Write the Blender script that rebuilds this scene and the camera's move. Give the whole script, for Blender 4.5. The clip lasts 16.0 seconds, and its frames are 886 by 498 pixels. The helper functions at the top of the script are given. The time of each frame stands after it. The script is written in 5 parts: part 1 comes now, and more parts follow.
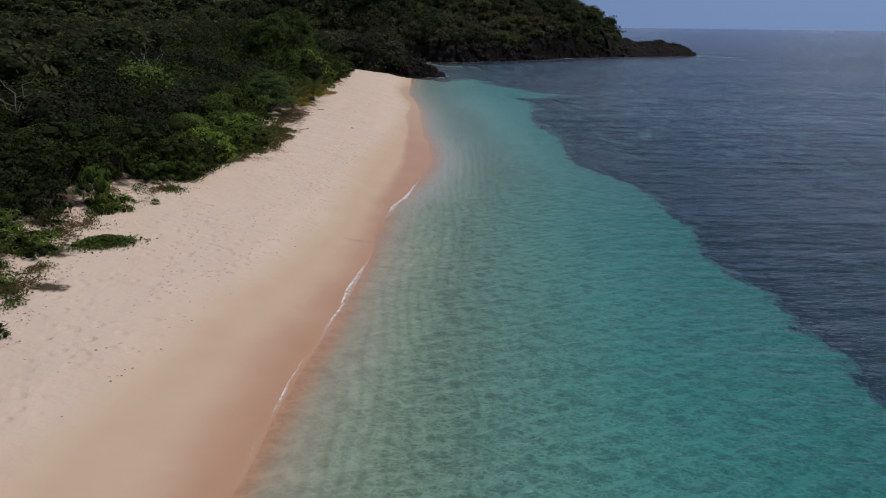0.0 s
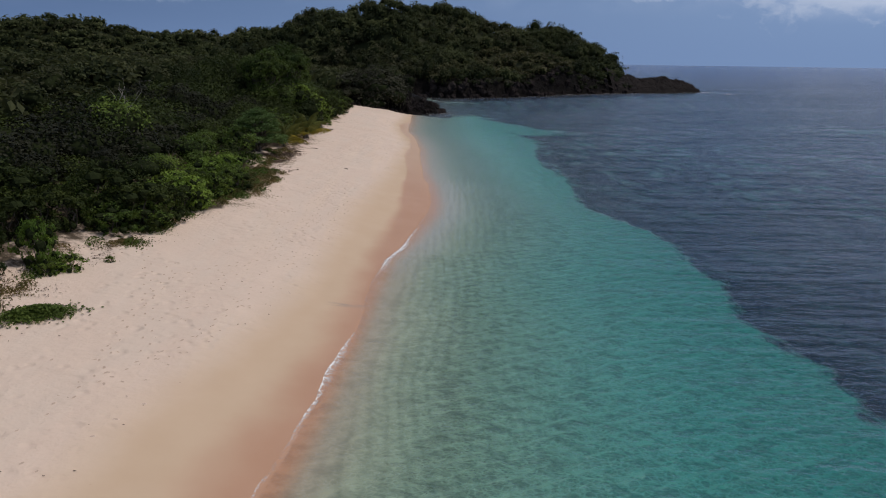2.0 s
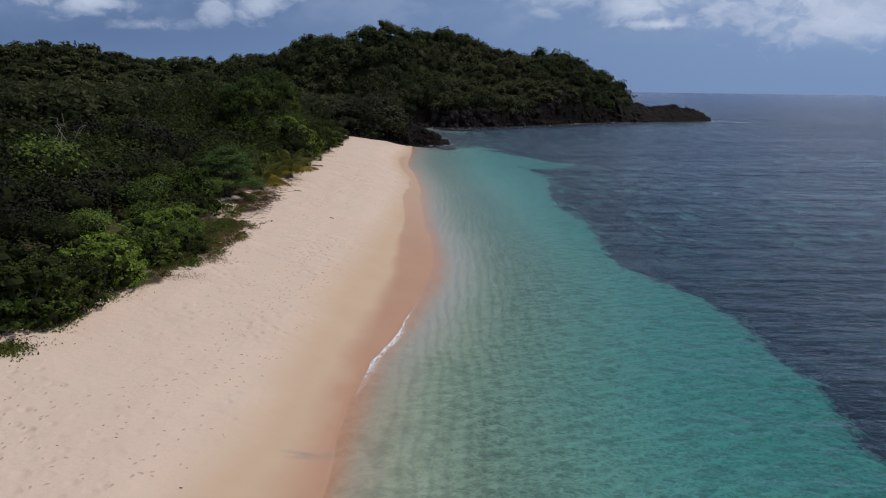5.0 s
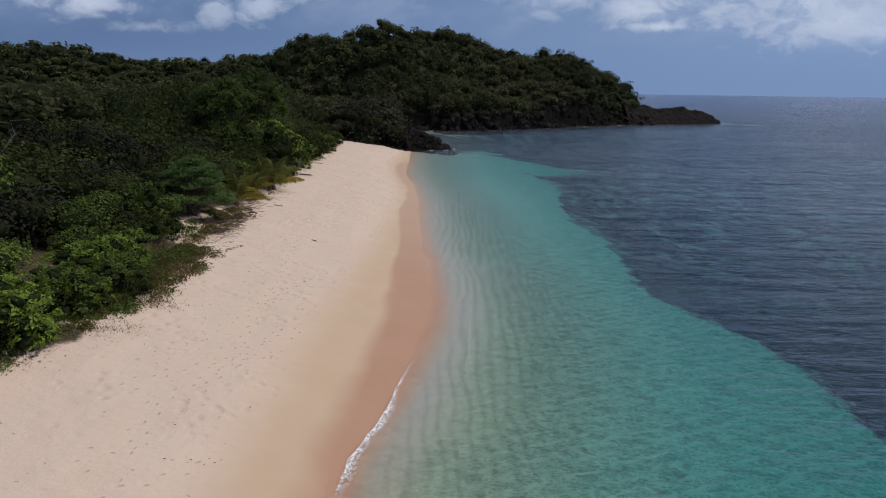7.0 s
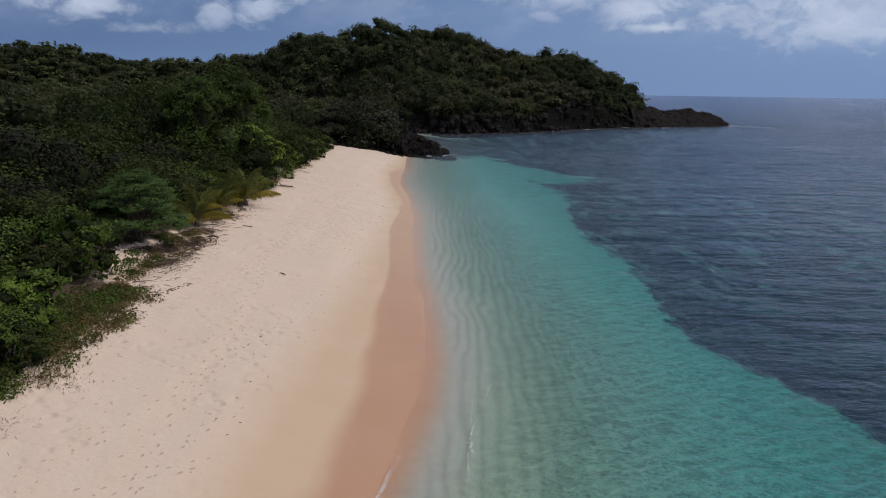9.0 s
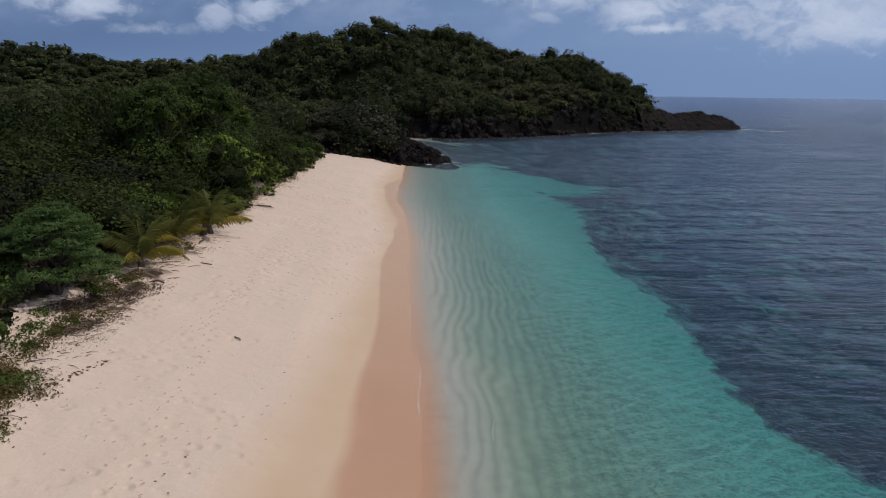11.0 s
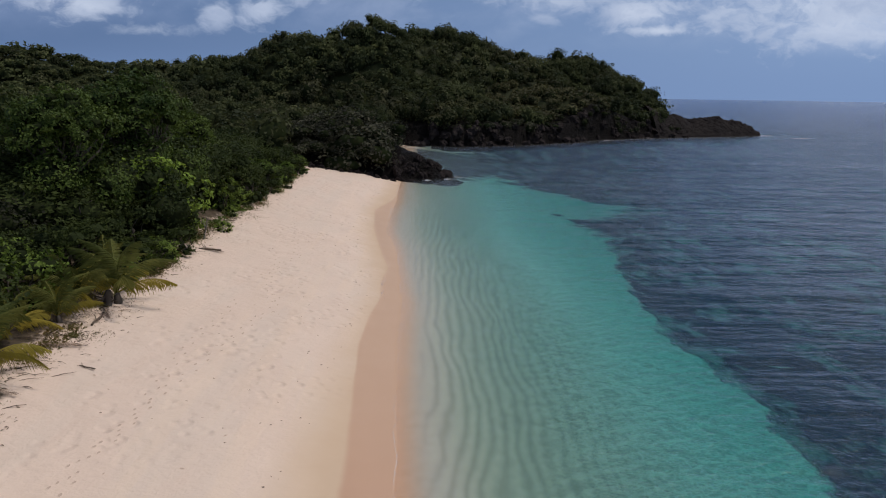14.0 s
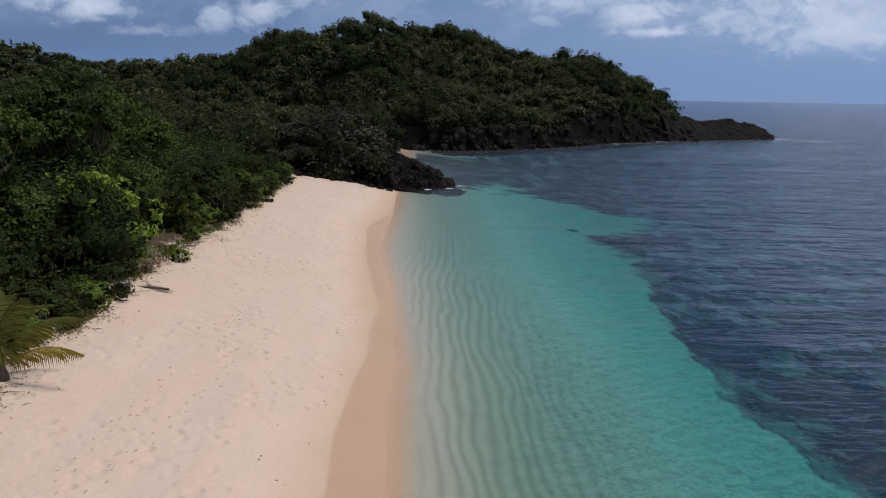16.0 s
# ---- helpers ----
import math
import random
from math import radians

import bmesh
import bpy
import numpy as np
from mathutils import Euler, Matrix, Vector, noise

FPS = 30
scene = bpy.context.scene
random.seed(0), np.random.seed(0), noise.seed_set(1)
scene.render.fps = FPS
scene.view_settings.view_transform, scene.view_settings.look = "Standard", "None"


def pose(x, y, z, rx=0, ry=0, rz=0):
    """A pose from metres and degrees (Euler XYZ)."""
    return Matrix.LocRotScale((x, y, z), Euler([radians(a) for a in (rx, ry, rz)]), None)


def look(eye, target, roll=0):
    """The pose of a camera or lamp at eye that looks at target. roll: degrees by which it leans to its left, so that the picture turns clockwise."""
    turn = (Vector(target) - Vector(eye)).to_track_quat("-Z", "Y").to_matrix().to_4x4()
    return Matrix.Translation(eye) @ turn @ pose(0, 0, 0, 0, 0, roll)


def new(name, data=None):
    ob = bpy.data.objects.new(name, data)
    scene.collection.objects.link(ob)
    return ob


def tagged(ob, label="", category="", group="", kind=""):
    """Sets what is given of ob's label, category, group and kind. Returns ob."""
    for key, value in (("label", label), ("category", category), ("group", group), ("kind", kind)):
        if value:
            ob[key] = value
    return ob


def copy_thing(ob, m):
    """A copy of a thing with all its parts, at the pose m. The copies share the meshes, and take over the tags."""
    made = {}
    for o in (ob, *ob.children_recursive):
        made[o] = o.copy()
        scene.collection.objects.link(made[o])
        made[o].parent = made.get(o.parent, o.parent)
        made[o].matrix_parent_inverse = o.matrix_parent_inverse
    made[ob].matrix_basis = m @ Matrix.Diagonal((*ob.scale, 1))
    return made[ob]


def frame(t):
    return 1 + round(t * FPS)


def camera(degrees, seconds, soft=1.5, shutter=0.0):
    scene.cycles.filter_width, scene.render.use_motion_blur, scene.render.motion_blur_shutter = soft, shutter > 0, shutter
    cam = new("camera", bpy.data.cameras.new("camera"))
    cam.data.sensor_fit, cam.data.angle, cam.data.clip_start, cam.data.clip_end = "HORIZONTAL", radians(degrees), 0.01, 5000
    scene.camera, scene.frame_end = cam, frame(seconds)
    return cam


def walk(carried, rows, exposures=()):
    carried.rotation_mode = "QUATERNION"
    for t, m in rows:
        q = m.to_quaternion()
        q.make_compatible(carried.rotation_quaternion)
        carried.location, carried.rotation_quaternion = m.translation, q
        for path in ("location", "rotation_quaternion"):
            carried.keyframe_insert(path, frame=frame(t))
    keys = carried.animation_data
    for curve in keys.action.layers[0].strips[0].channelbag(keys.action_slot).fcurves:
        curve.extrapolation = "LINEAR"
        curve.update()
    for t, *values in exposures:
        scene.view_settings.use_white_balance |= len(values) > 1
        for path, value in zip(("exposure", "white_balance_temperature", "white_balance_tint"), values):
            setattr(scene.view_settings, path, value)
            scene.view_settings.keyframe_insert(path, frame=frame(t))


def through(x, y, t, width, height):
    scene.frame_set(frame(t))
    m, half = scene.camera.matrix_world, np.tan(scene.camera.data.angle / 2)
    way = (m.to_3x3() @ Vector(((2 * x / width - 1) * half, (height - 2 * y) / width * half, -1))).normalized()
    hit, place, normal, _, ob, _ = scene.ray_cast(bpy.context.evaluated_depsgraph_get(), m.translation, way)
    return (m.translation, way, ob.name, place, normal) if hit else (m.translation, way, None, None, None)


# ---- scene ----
cam = camera(66.1, 16.0, 1.1)
PATH = [
    (0, (-0.03, -4.552, 11.458), (0.019, -2.658, 10.819), 0.7),
    (0.5, (0.065, -3.5, 11.381), (0.113, -1.594, 10.777), 0.7),
    (1, (0.035, -2.179, 11.282), (0.082, -0.265, 10.706), 0.8),
    (1.5, (-0.004, -0.643, 11.241), (0.044, 1.275, 10.676), 0.8),
    (2, (0.112, 0.745, 11.246), (0.158, 2.669, 10.701), 0.8),
    (2.5, (0.108, 2.352, 11.282), (0.154, 4.282, 10.759), 0.8),
    (3, (0.107, 3.999, 11.289), (0.152, 5.933, 10.778), 0.8),
    (3.5, (0.134, 5.704, 11.308), (0.178, 7.637, 10.799), 0.8),
    (4, (0.079, 7.482, 11.348), (0.122, 9.417, 10.843), 0.8),
    (4.5, (0.081, 9.373, 11.385), (0.123, 11.315, 10.907), 0.8),
    (7, (0.136, 19.144, 11.188), (0.177, 21.089, 10.721), 0.8),
    (7.5, (0.251, 20.992, 11.249), (0.291, 22.937, 10.782), 0.7),
    (8, (0.373, 23.019, 11.195), (0.413, 24.963, 10.729), 0.7),
    (8.5, (0.45, 25.058, 11.173), (0.492, 27.002, 10.707), 0.8),
    (9, (0.479, 27.071, 11.154), (0.521, 29.016, 10.69), 0.8),
    (11.5, (0.59, 37.884, 11.616), (0.631, 39.83, 11.154), 0.8),
    (12, (0.729, 40.015, 11.759), (0.769, 41.961, 11.297), 0.9),
    (12.5, (0.714, 42.299, 11.841), (0.755, 44.245, 11.382), 1.0),
    (13, (0.629, 44.624, 11.886), (0.672, 46.57, 11.427), 1.0),
    (13.5, (0.638, 46.827, 11.957), (0.681, 48.773, 11.499), 1.0),
    (14, (0.608, 49.098, 11.844), (0.65, 51.045, 11.387), 0.9),
    (14.5, (0.575, 51.292, 11.798), (0.618, 53.239, 11.343), 1.0),
    (15, (0.544, 53.504, 11.747), (0.586, 55.451, 11.292), 1.0),
    (15.5, (0.534, 55.629, 11.709), (0.578, 57.576, 11.255), 0.9),
    (16, (0.513, 57.875, 11.717), (0.557, 59.823, 11.263), 1.0),
]
walk(cam, [(t, look(eye, target, roll)) for t, eye, target, roll in PATH],
     [(0, -0.36), (4.5, -0.27), (9, -0.27), (12.5, -0.24), (16, -0.15)])

# ---- light: high sun on the seaward side, broken cloud ----
SUN_DIR = Vector((0.48, 0.12, 0.87)).normalized()
sun = new("sun", bpy.data.lights.new("sun", "SUN"))
sun.data.energy, sun.data.angle, sun.data.color = 2.6, radians(0.6), (1.0, 0.955, 0.89)
sun.matrix_world = look(SUN_DIR * 100, (0, 0, 0))


class Nodes:
    """Short way to write node trees."""

    def __init__(self, tree):
        self.t = tree
        self.t.nodes.clear()

    def n(self, kind, props=None, **ins):
        nd = self.t.nodes.new(kind)
        for k, v in (props or {}).items():
            if k == "operation":
                nd.operation = v
            elif k == "use_clamp":
                nd.use_clamp = v
            elif k == "interpolation_type":
                nd.interpolation_type = v
            elif k == "attribute_name":
                nd.attribute_name = v
            elif k == "feature":
                nd.feature = v
            elif k == "rotation_type":
                nd.rotation_type = v
        for k, v in ins.items():
            self.put(nd, k, v)
        return nd

    def put(self, nd, key, v):
        names = {"a": 0, "b": 1, "c": 2}
        sock = nd.inputs[names[key]] if key in names else nd.inputs[key.replace("_", " ")]
        if isinstance(v, bpy.types.Node):
            v = v.outputs[0]
        if isinstance(v, bpy.types.NodeSocket):
            self.t.links.new(v, sock)
        else:
            if sock.type == "RGBA" and len(v) == 3:
                v = (*v, 1)
            sock.default_value = v

    def math(self, op, a, b=0.0, c=0.0, clamp=False):
        return self.n("ShaderNodeMath", {"operation": op, "use_clamp": clamp}, a=a, b=b, c=c).outputs[0]

    def vmath(self, op, a, b=(0, 0, 0)):
        return self.n("ShaderNodeVectorMath", {"operation": op}, a=a, b=b).outputs[0]

    def mix(self, f, a, b):
        nd = self.t.nodes.new("ShaderNodeMix")
        nd.data_type = "RGBA"
        for i, v in ((0, f), (6, a), (7, b)):
            if isinstance(v, bpy.types.NodeSocket):
                self.t.links.new(v, nd.inputs[i])
            elif i and len(v) == 3:
                nd.inputs[i].default_value = (*v, 1)
            else:
                nd.inputs[i].default_value = v
        return nd.outputs[2]

    def ramp(self, v, lo, hi, smooth=True):
        nd = self.n("ShaderNodeMapRange", {"interpolation_type": "SMOOTHSTEP" if smooth else "LINEAR"}, Value=v)
        nd.inputs["From Min"].default_value, nd.inputs["From Max"].default_value = lo, hi
        return nd.outputs[0]

    def noise(self, vec, scale, detail=3.0, rough=0.55, out=0):
        return self.n("ShaderNodeTexNoise", None, Vector=vec, Scale=scale, Detail=detail, Roughness=rough).outputs[out]

    def stretch(self, vec, s):
        return self.vmath("MULTIPLY", vec, s)

    def bump(self, h, strength, dist, normal=None):
        nd = self.n("ShaderNodeBump", None, Height=h, Strength=strength, Distance=dist)
        if normal is not None:
            self.put(nd, "Normal", normal)
        return nd.outputs[0]

    def attr(self, name):
        return self.n("ShaderNodeAttribute", {"attribute_name": name}).outputs["Fac"]

    def out(self, shader, kind="ShaderNodeOutputMaterial"):
        self.n(kind, None, Surface=shader)


world = bpy.data.worlds.new("sky")
scene.world = world
world.use_nodes = True
N = Nodes(world.node_tree)
sky = N.n("ShaderNodeTexSky")
sky.sky_type, sky.sun_disc = "NISHITA", False
sky.sun_elevation, sky.sun_rotation = math.asin(SUN_DIR.z), math.atan2(SUN_DIR.x, SUN_DIR.y)
sky.air_density, sky.dust_density = 1.0, 1.5
way = N.n("ShaderNodeTexCoord").outputs["Generated"]
CLOUDS = [(-0.645, 0.108, 0.045, 0.020, 0.85), (-0.52, 0.128, 0.05, 0.030, 0.85), (-0.47, 0.104, 0.06, 0.020, 0.8), (-0.40, 0.075, 0.05, 0.010, 0.4), (-0.295, 0.100, 0.022, 0.020, 0.75),
          (-0.235, 0.105, 0.035, 0.026, 0.85), (-0.20, 0.140, 0.05, 0.03, 0.6), (0.16, 0.098, 0.02, 0.008, 0.35), (0.285, 0.112, 0.06, 0.030, 0.85), (0.22, 0.135, 0.12, 0.026, 0.7),
          (0.33, 0.085, 0.075, 0.010, 0.75), (0.60, 0.125, 0.22, 0.055, 0.75), (0.10, 0.160, 0.25, 0.030, 0.6), (0.62, 0.085, 0.14, 0.014, 0.6)]
sep = N.n("ShaderNodeSeparateXYZ", None, a=way)
up = N.math("ABSOLUTE", sep.outputs[2])
ahead = N.math("MAXIMUM", N.math("ABSOLUTE", sep.outputs[1]), 0.05)
uu, vv = N.math("DIVIDE", sep.outputs[0], ahead), N.math("DIVIDE", up, ahead)
plane = N.n("ShaderNodeCombineXYZ", None, a=uu, b=N.math("MULTIPLY", vv, 1.7), c=0.37).outputs[0]
curl = N.vmath("ADD", plane, N.vmath("MULTIPLY", N.vmath("SUBTRACT", N.noise(plane, 9.0, 4, 0.6, out=1), (0.5, 0.5, 0.5)), (0.10, 0.10, 0)))
puff = N.math("MULTIPLY_ADD", N.noise(curl, 11.0, 4, 0.55), 0.5, N.math("MULTIPLY", N.noise(curl, 30.0, 6, 0.62), 0.5))
broad = N.noise(plane, 3.4, 5, 0.55)
wisp = N.noise(curl, 6.0, 6, 0.58)
# grey-blue layer, paler and thicker towards the open sea
layer = N.mix(N.ramp(uu, -0.75, 0.75), (1.12, 1.85, 3.50), (2.32, 3.45, 5.75))
layer = N.mix(N.math("MULTIPLY", N.ramp(broad, 0.40, 0.64), N.ramp(vv, 0.045, 0.10)), layer, N.mix(N.ramp(uu, -0.6, 0.5), (1.65, 2.45, 4.3), (4.2, 5.2, 7.3)))
layer = N.mix(N.math("MULTIPLY", N.ramp(wisp, 0.42, 0.66), N.math("MULTIPLY", N.ramp(vv, 0.05, 0.12), 0.4)), layer, N.mix(N.ramp(uu, -0.5, 0.4), (2.9, 3.7, 5.8), (5.0, 5.8, 7.6)))
layer = N.mix(N.math("MULTIPLY", N.ramp(vv, 0.075, 0.0), 0.5), layer, (1.9, 2.9, 5.2))
# banks and puffs over the horizon: place, height, half width, half height, density
cover = N.math("MULTIPLY", N.ramp(N.math("MULTIPLY_ADD", wisp, 0.5, N.math("MULTIPLY", broad, 0.55)), 0.47, 0.66), N.ramp(vv, 0.15, 0.24))
for u0, v0, a, b, k in CLOUDS:
    du = N.math("DIVIDE", N.math("SUBTRACT", uu, u0), a)
    dv = N.math("DIVIDE", N.math("SUBTRACT", vv, v0), b)
    q = N.math("SQRT", N.math("ADD", N.math("MULTIPLY", du, du), N.math("MULTIPLY", dv, dv)))
    m1 = N.ramp(N.math("ADD", q, N.math("MULTIPLY_ADD", puff, 5.0, -2.5)), 1.35, 0.15)
    cover = N.math("MAXIMUM", cover, N.math("MULTIPLY", m1, k))
clear = N.mix(N.ramp(up, 0.16, 0.5), layer, sky.outputs[0])
cloud = N.mix(N.ramp(N.math("MULTIPLY_ADD", puff, 0.6, N.math("MULTIPLY", wisp, 0.5)), 0.42, 0.70), (4.4, 5.2, 7.0), (7.4, 8.1, 9.5))
air = N.mix(cover, clear, cloud)
below = N.ramp(sep.outputs[2], -0.012, -0.02)
N.out(N.n("ShaderNodeBackground", None, Color=N.mix(below, air, (1.85, 2.3, 3.3)), Strength=0.108), "ShaderNodeOutputWorld")

# ---- materials ----


def material(name):
    m = bpy.data.materials.new(name)
    m.use_nodes = True
    return m, Nodes(m.node_tree)


def sand_material():
    m, N = material("beach_sand")
    p = N.n("ShaderNodeNewGeometry").outputs["Position"]
    sp = N.n("ShaderNodeSeparateXYZ", None, a=p)
    wob = N.math("MULTIPLY_ADD", N.noise(p, 0.35, 3), 1.6, -0.8)
    fine = N.noise(p, 9.0, 4, 0.7)
    mid = N.noise(p, 0.6, 4)
    dry = N.mix(mid, (0.565, 0.420, 0.327), (0.625, 0.480, 0.380))
    dry = N.mix(N.math("MULTIPLY", N.ramp(fine, 0.45, 0.8), 0.35), dry, (0.50, 0.375, 0.295))
    dry = N.mix(N.math("MULTIPLY", N.ramp(N.noise(N.stretch(p, (0.5, 0.14, 1.0)), 1.0, 4, 0.6), 0.42, 0.66), 0.6), dry, (0.57, 0.45, 0.36))
    tide = N.noise(N.stretch(p, (1.1, 0.09, 0.0)), 1.0, 4, 0.6)
    dry = N.mix(N.math("MULTIPLY", N.ramp(tide, 0.48, 0.62), N.math("MULTIPLY", N.ramp(sp.outputs[0], -12.5, -7.0), 0.25)), dry, (0.635, 0.475, 0.345))
    # scattered dark grains and shell chips
    vor = N.n("ShaderNodeTexVoronoi", None, Vector=p, Scale=1.1)
    chips = N.ramp(vor.outputs["Distance"], 0.034, 0.02)
    keep = N.ramp(N.n("ShaderNodeSeparateColor", None, a=vor.outputs["Color"]).outputs[0], 0.80, 0.82)
    dry = N.mix(N.math("MULTIPLY", N.math("MULTIPLY", chips, keep), 0.55), dry, (0.16, 0.09, 0.06))
    damp_c = N.mix(mid, (0.485, 0.338, 0.222), (0.525, 0.378, 0.260))
    wet_c = N.mix(N.noise(p, 0.4, 3), (0.395, 0.210, 0.123), (0.44, 0.250, 0.157))
    damp = N.ramp(N.math("ADD", N.attr("damp"), N.math("MULTIPLY", wob, 0.8)), -1.4, 1.2)
    wet = N.ramp(N.math("ADD", N.attr("wet"), N.math("MULTIPLY", wob, 0.35)), -0.35, 0.35)
    col = N.mix(damp, dry, damp_c)
    wet_c = N.mix(N.attr("soak"), damp_c, wet_c)
    col = N.mix(wet, col, wet_c)
    # grey runnel stain across the wet sand
    ys = N.math("ABSOLUTE", N.math("SUBTRACT", sp.outputs[1], N.math("MULTIPLY_ADD", N.noise(p, 0.8, 2), 0.5, 30.1)))
    xs = N.math("ABSOLUTE", N.math("ADD", sp.outputs[0], 3.0))
    stain = N.math("MULTIPLY", N.ramp(ys, 0.32, 0.08), N.ramp(xs, 1.7, 0.9))
    col = N.mix(N.math("MULTIPLY", stain, N.math("MULTIPLY", N.ramp(N.noise(N.stretch(p, (1.5, 5, 1)), 1.0, 4), 0.3, 0.7), 0.6)), col, (0.24, 0.205, 0.18))
    # sea floor
    under = N.ramp(sp.outputs[2], 0.025, -0.03)
    # sand ripples drawn in colour alone: darker trough lines, paler crests
    warp = N.noise(N.stretch(p, (0.10, 0.075, 1.0)), 1.0, 3)
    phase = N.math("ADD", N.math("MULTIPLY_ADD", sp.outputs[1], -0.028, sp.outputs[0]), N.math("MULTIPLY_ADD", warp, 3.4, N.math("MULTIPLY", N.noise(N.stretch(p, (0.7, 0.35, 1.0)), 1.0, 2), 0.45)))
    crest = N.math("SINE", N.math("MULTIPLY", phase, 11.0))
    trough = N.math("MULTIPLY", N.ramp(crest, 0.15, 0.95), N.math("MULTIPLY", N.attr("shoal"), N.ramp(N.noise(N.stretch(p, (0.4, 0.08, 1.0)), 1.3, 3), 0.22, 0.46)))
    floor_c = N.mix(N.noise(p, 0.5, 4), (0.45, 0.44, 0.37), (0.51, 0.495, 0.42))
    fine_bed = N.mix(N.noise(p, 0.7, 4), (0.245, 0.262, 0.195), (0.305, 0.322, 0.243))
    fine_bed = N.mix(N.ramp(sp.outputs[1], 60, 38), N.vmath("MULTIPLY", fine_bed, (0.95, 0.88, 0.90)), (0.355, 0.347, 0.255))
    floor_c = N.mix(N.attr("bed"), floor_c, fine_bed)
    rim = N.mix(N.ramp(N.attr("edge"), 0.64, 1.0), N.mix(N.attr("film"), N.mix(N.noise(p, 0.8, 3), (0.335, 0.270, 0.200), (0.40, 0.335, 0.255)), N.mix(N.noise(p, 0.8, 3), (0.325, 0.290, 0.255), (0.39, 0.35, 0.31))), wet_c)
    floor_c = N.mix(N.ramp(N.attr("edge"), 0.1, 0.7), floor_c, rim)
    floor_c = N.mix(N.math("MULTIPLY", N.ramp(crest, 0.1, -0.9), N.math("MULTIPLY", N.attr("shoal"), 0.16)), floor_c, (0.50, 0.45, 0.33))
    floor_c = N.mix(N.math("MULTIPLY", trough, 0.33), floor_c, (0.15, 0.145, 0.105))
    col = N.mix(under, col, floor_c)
    # reef and weed on the sea floor
    patch = N.noise(N.stretch(p, (0.16, 0.10, 0.1)), 1.0, 5, 0.62)
    patch2 = N.noise(N.stretch(p, (0.8, 0.55, 0.5)), 1.0, 4, 0.6)
    rf = N.math("ADD", N.attr("reef"), N.math("MULTIPLY_ADD", patch2, 3.6, N.math("MULTIPLY_ADD", patch, 2.0, -2.8)))
    streaks = N.math("MULTIPLY_ADD", N.noise(N.stretch(p, (0.11, 0.5, 0.0)), 1.0, 4, 0.6), 16.0, -8.0)
    rf = N.math("MULTIPLY_ADD", streaks, N.ramp(sp.outputs[1], 104, 128), rf)
    reef = N.ramp(N.math("DIVIDE", rf, N.math("MULTIPLY_ADD", N.ramp(sp.outputs[1], 100, 126), 1.8, 1.0)), -0.4, 0.4)
    hole = N.math("MULTIPLY", N.ramp(N.math("MULTIPLY_ADD", patch2, 0.5, N.noise(N.stretch(p, (0.26, 0.20, 0.1)), 1.0, 4, 0.62)), 0.71, 0.92), N.math("MULTIPLY", N.math("MULTIPLY_ADD", N.ramp(sp.outputs[1], 58, 78), 0.7, 0.2), N.math("MULTIPLY_ADD", N.ramp(sp.outputs[1], 110, 160), -0.35, 1.0)))
    reef_c = N.mix(patch2, (0.006, 0.009, 0.018), (0.026, 0.025, 0.040))
    reef_c = N.mix(hole, reef_c, (0.22, 0.28, 0.25))
    col = N.mix(reef, col, reef_c)
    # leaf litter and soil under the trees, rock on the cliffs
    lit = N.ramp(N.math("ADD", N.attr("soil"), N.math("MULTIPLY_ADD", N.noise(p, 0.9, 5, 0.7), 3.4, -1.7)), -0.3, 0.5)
    soil_shade_c = N.mix(N.noise(p, 5, 4), (0.042, 0.031, 0.022), (0.105, 0.080, 0.056))
    # dark green inland and on the hill: undergrowth with its shade in the colour
    soil_shade_c = N.mix(N.math("MAXIMUM", N.ramp(sp.outputs[1], 139, 150), N.ramp(sp.outputs[0], -22, -27)), soil_shade_c, N.mix(N.noise(p, 1.5, 4), (0.014, 0.018, 0.008), (0.034, 0.038, 0.016)))
    col = N.mix(lit, col, soil_shade_c)
    rock_c = N.mix(N.noise(N.stretch(p, (1, 1, 2.5)), 0.5, 6, 0.7), (0.005, 0.004, 0.004), (0.018, 0.015, 0.013))
    rock = N.ramp(N.math("ADD", N.attr("rock"), N.math("MULTIPLY_ADD", N.noise(p, 0.3, 4), 1.6, -0.8)), -0.2, 0.2)
    col = N.mix(rock, col, rock_c)
    # relief: trodden dimples in dry sand, smooth where damp
    dim = N.n("ShaderNodeTexVoronoi", {"feature": "SMOOTH_F1"}, Vector=p, Scale=1.9)
    tread = N.math("MULTIPLY", N.ramp(dim.outputs["Distance"], 0.0, 0.45), N.ramp(N.noise(p, 0.25, 2), 0.42, 0.62))
    loose = N.math("SUBTRACT", 1.0, damp)
    h = N.math("MULTIPLY", N.math("ADD", N.math("MULTIPLY_ADD", tread, 0.55, N.math("MULTIPLY", N.noise(p, 3.0, 5, 0.65), 0.40)), N.math("MULTIPLY", fine, 0.1)), loose)
    h = N.math("ADD", h, N.math("MULTIPLY", N.noise(p, 1.2, 6, 0.7), N.math("MULTIPLY_ADD", rock, 12.0, N.math("MULTIPLY", reef, 4.0))))
    rough = N.math("MULTIPLY_ADD", N.math("MULTIPLY", wet, N.math("SUBTRACT", 1.0, under)), -0.36, 0.9)
    N.out(N.n("ShaderNodeBsdfPrincipled", None, Base_Color=col, Roughness=rough, Normal=N.bump(h, 1.0, 0.14), Specular_IOR_Level=N.math("MULTIPLY_ADD", N.math("MAXIMUM", rock, lit), -0.42, 0.45)))
    return m


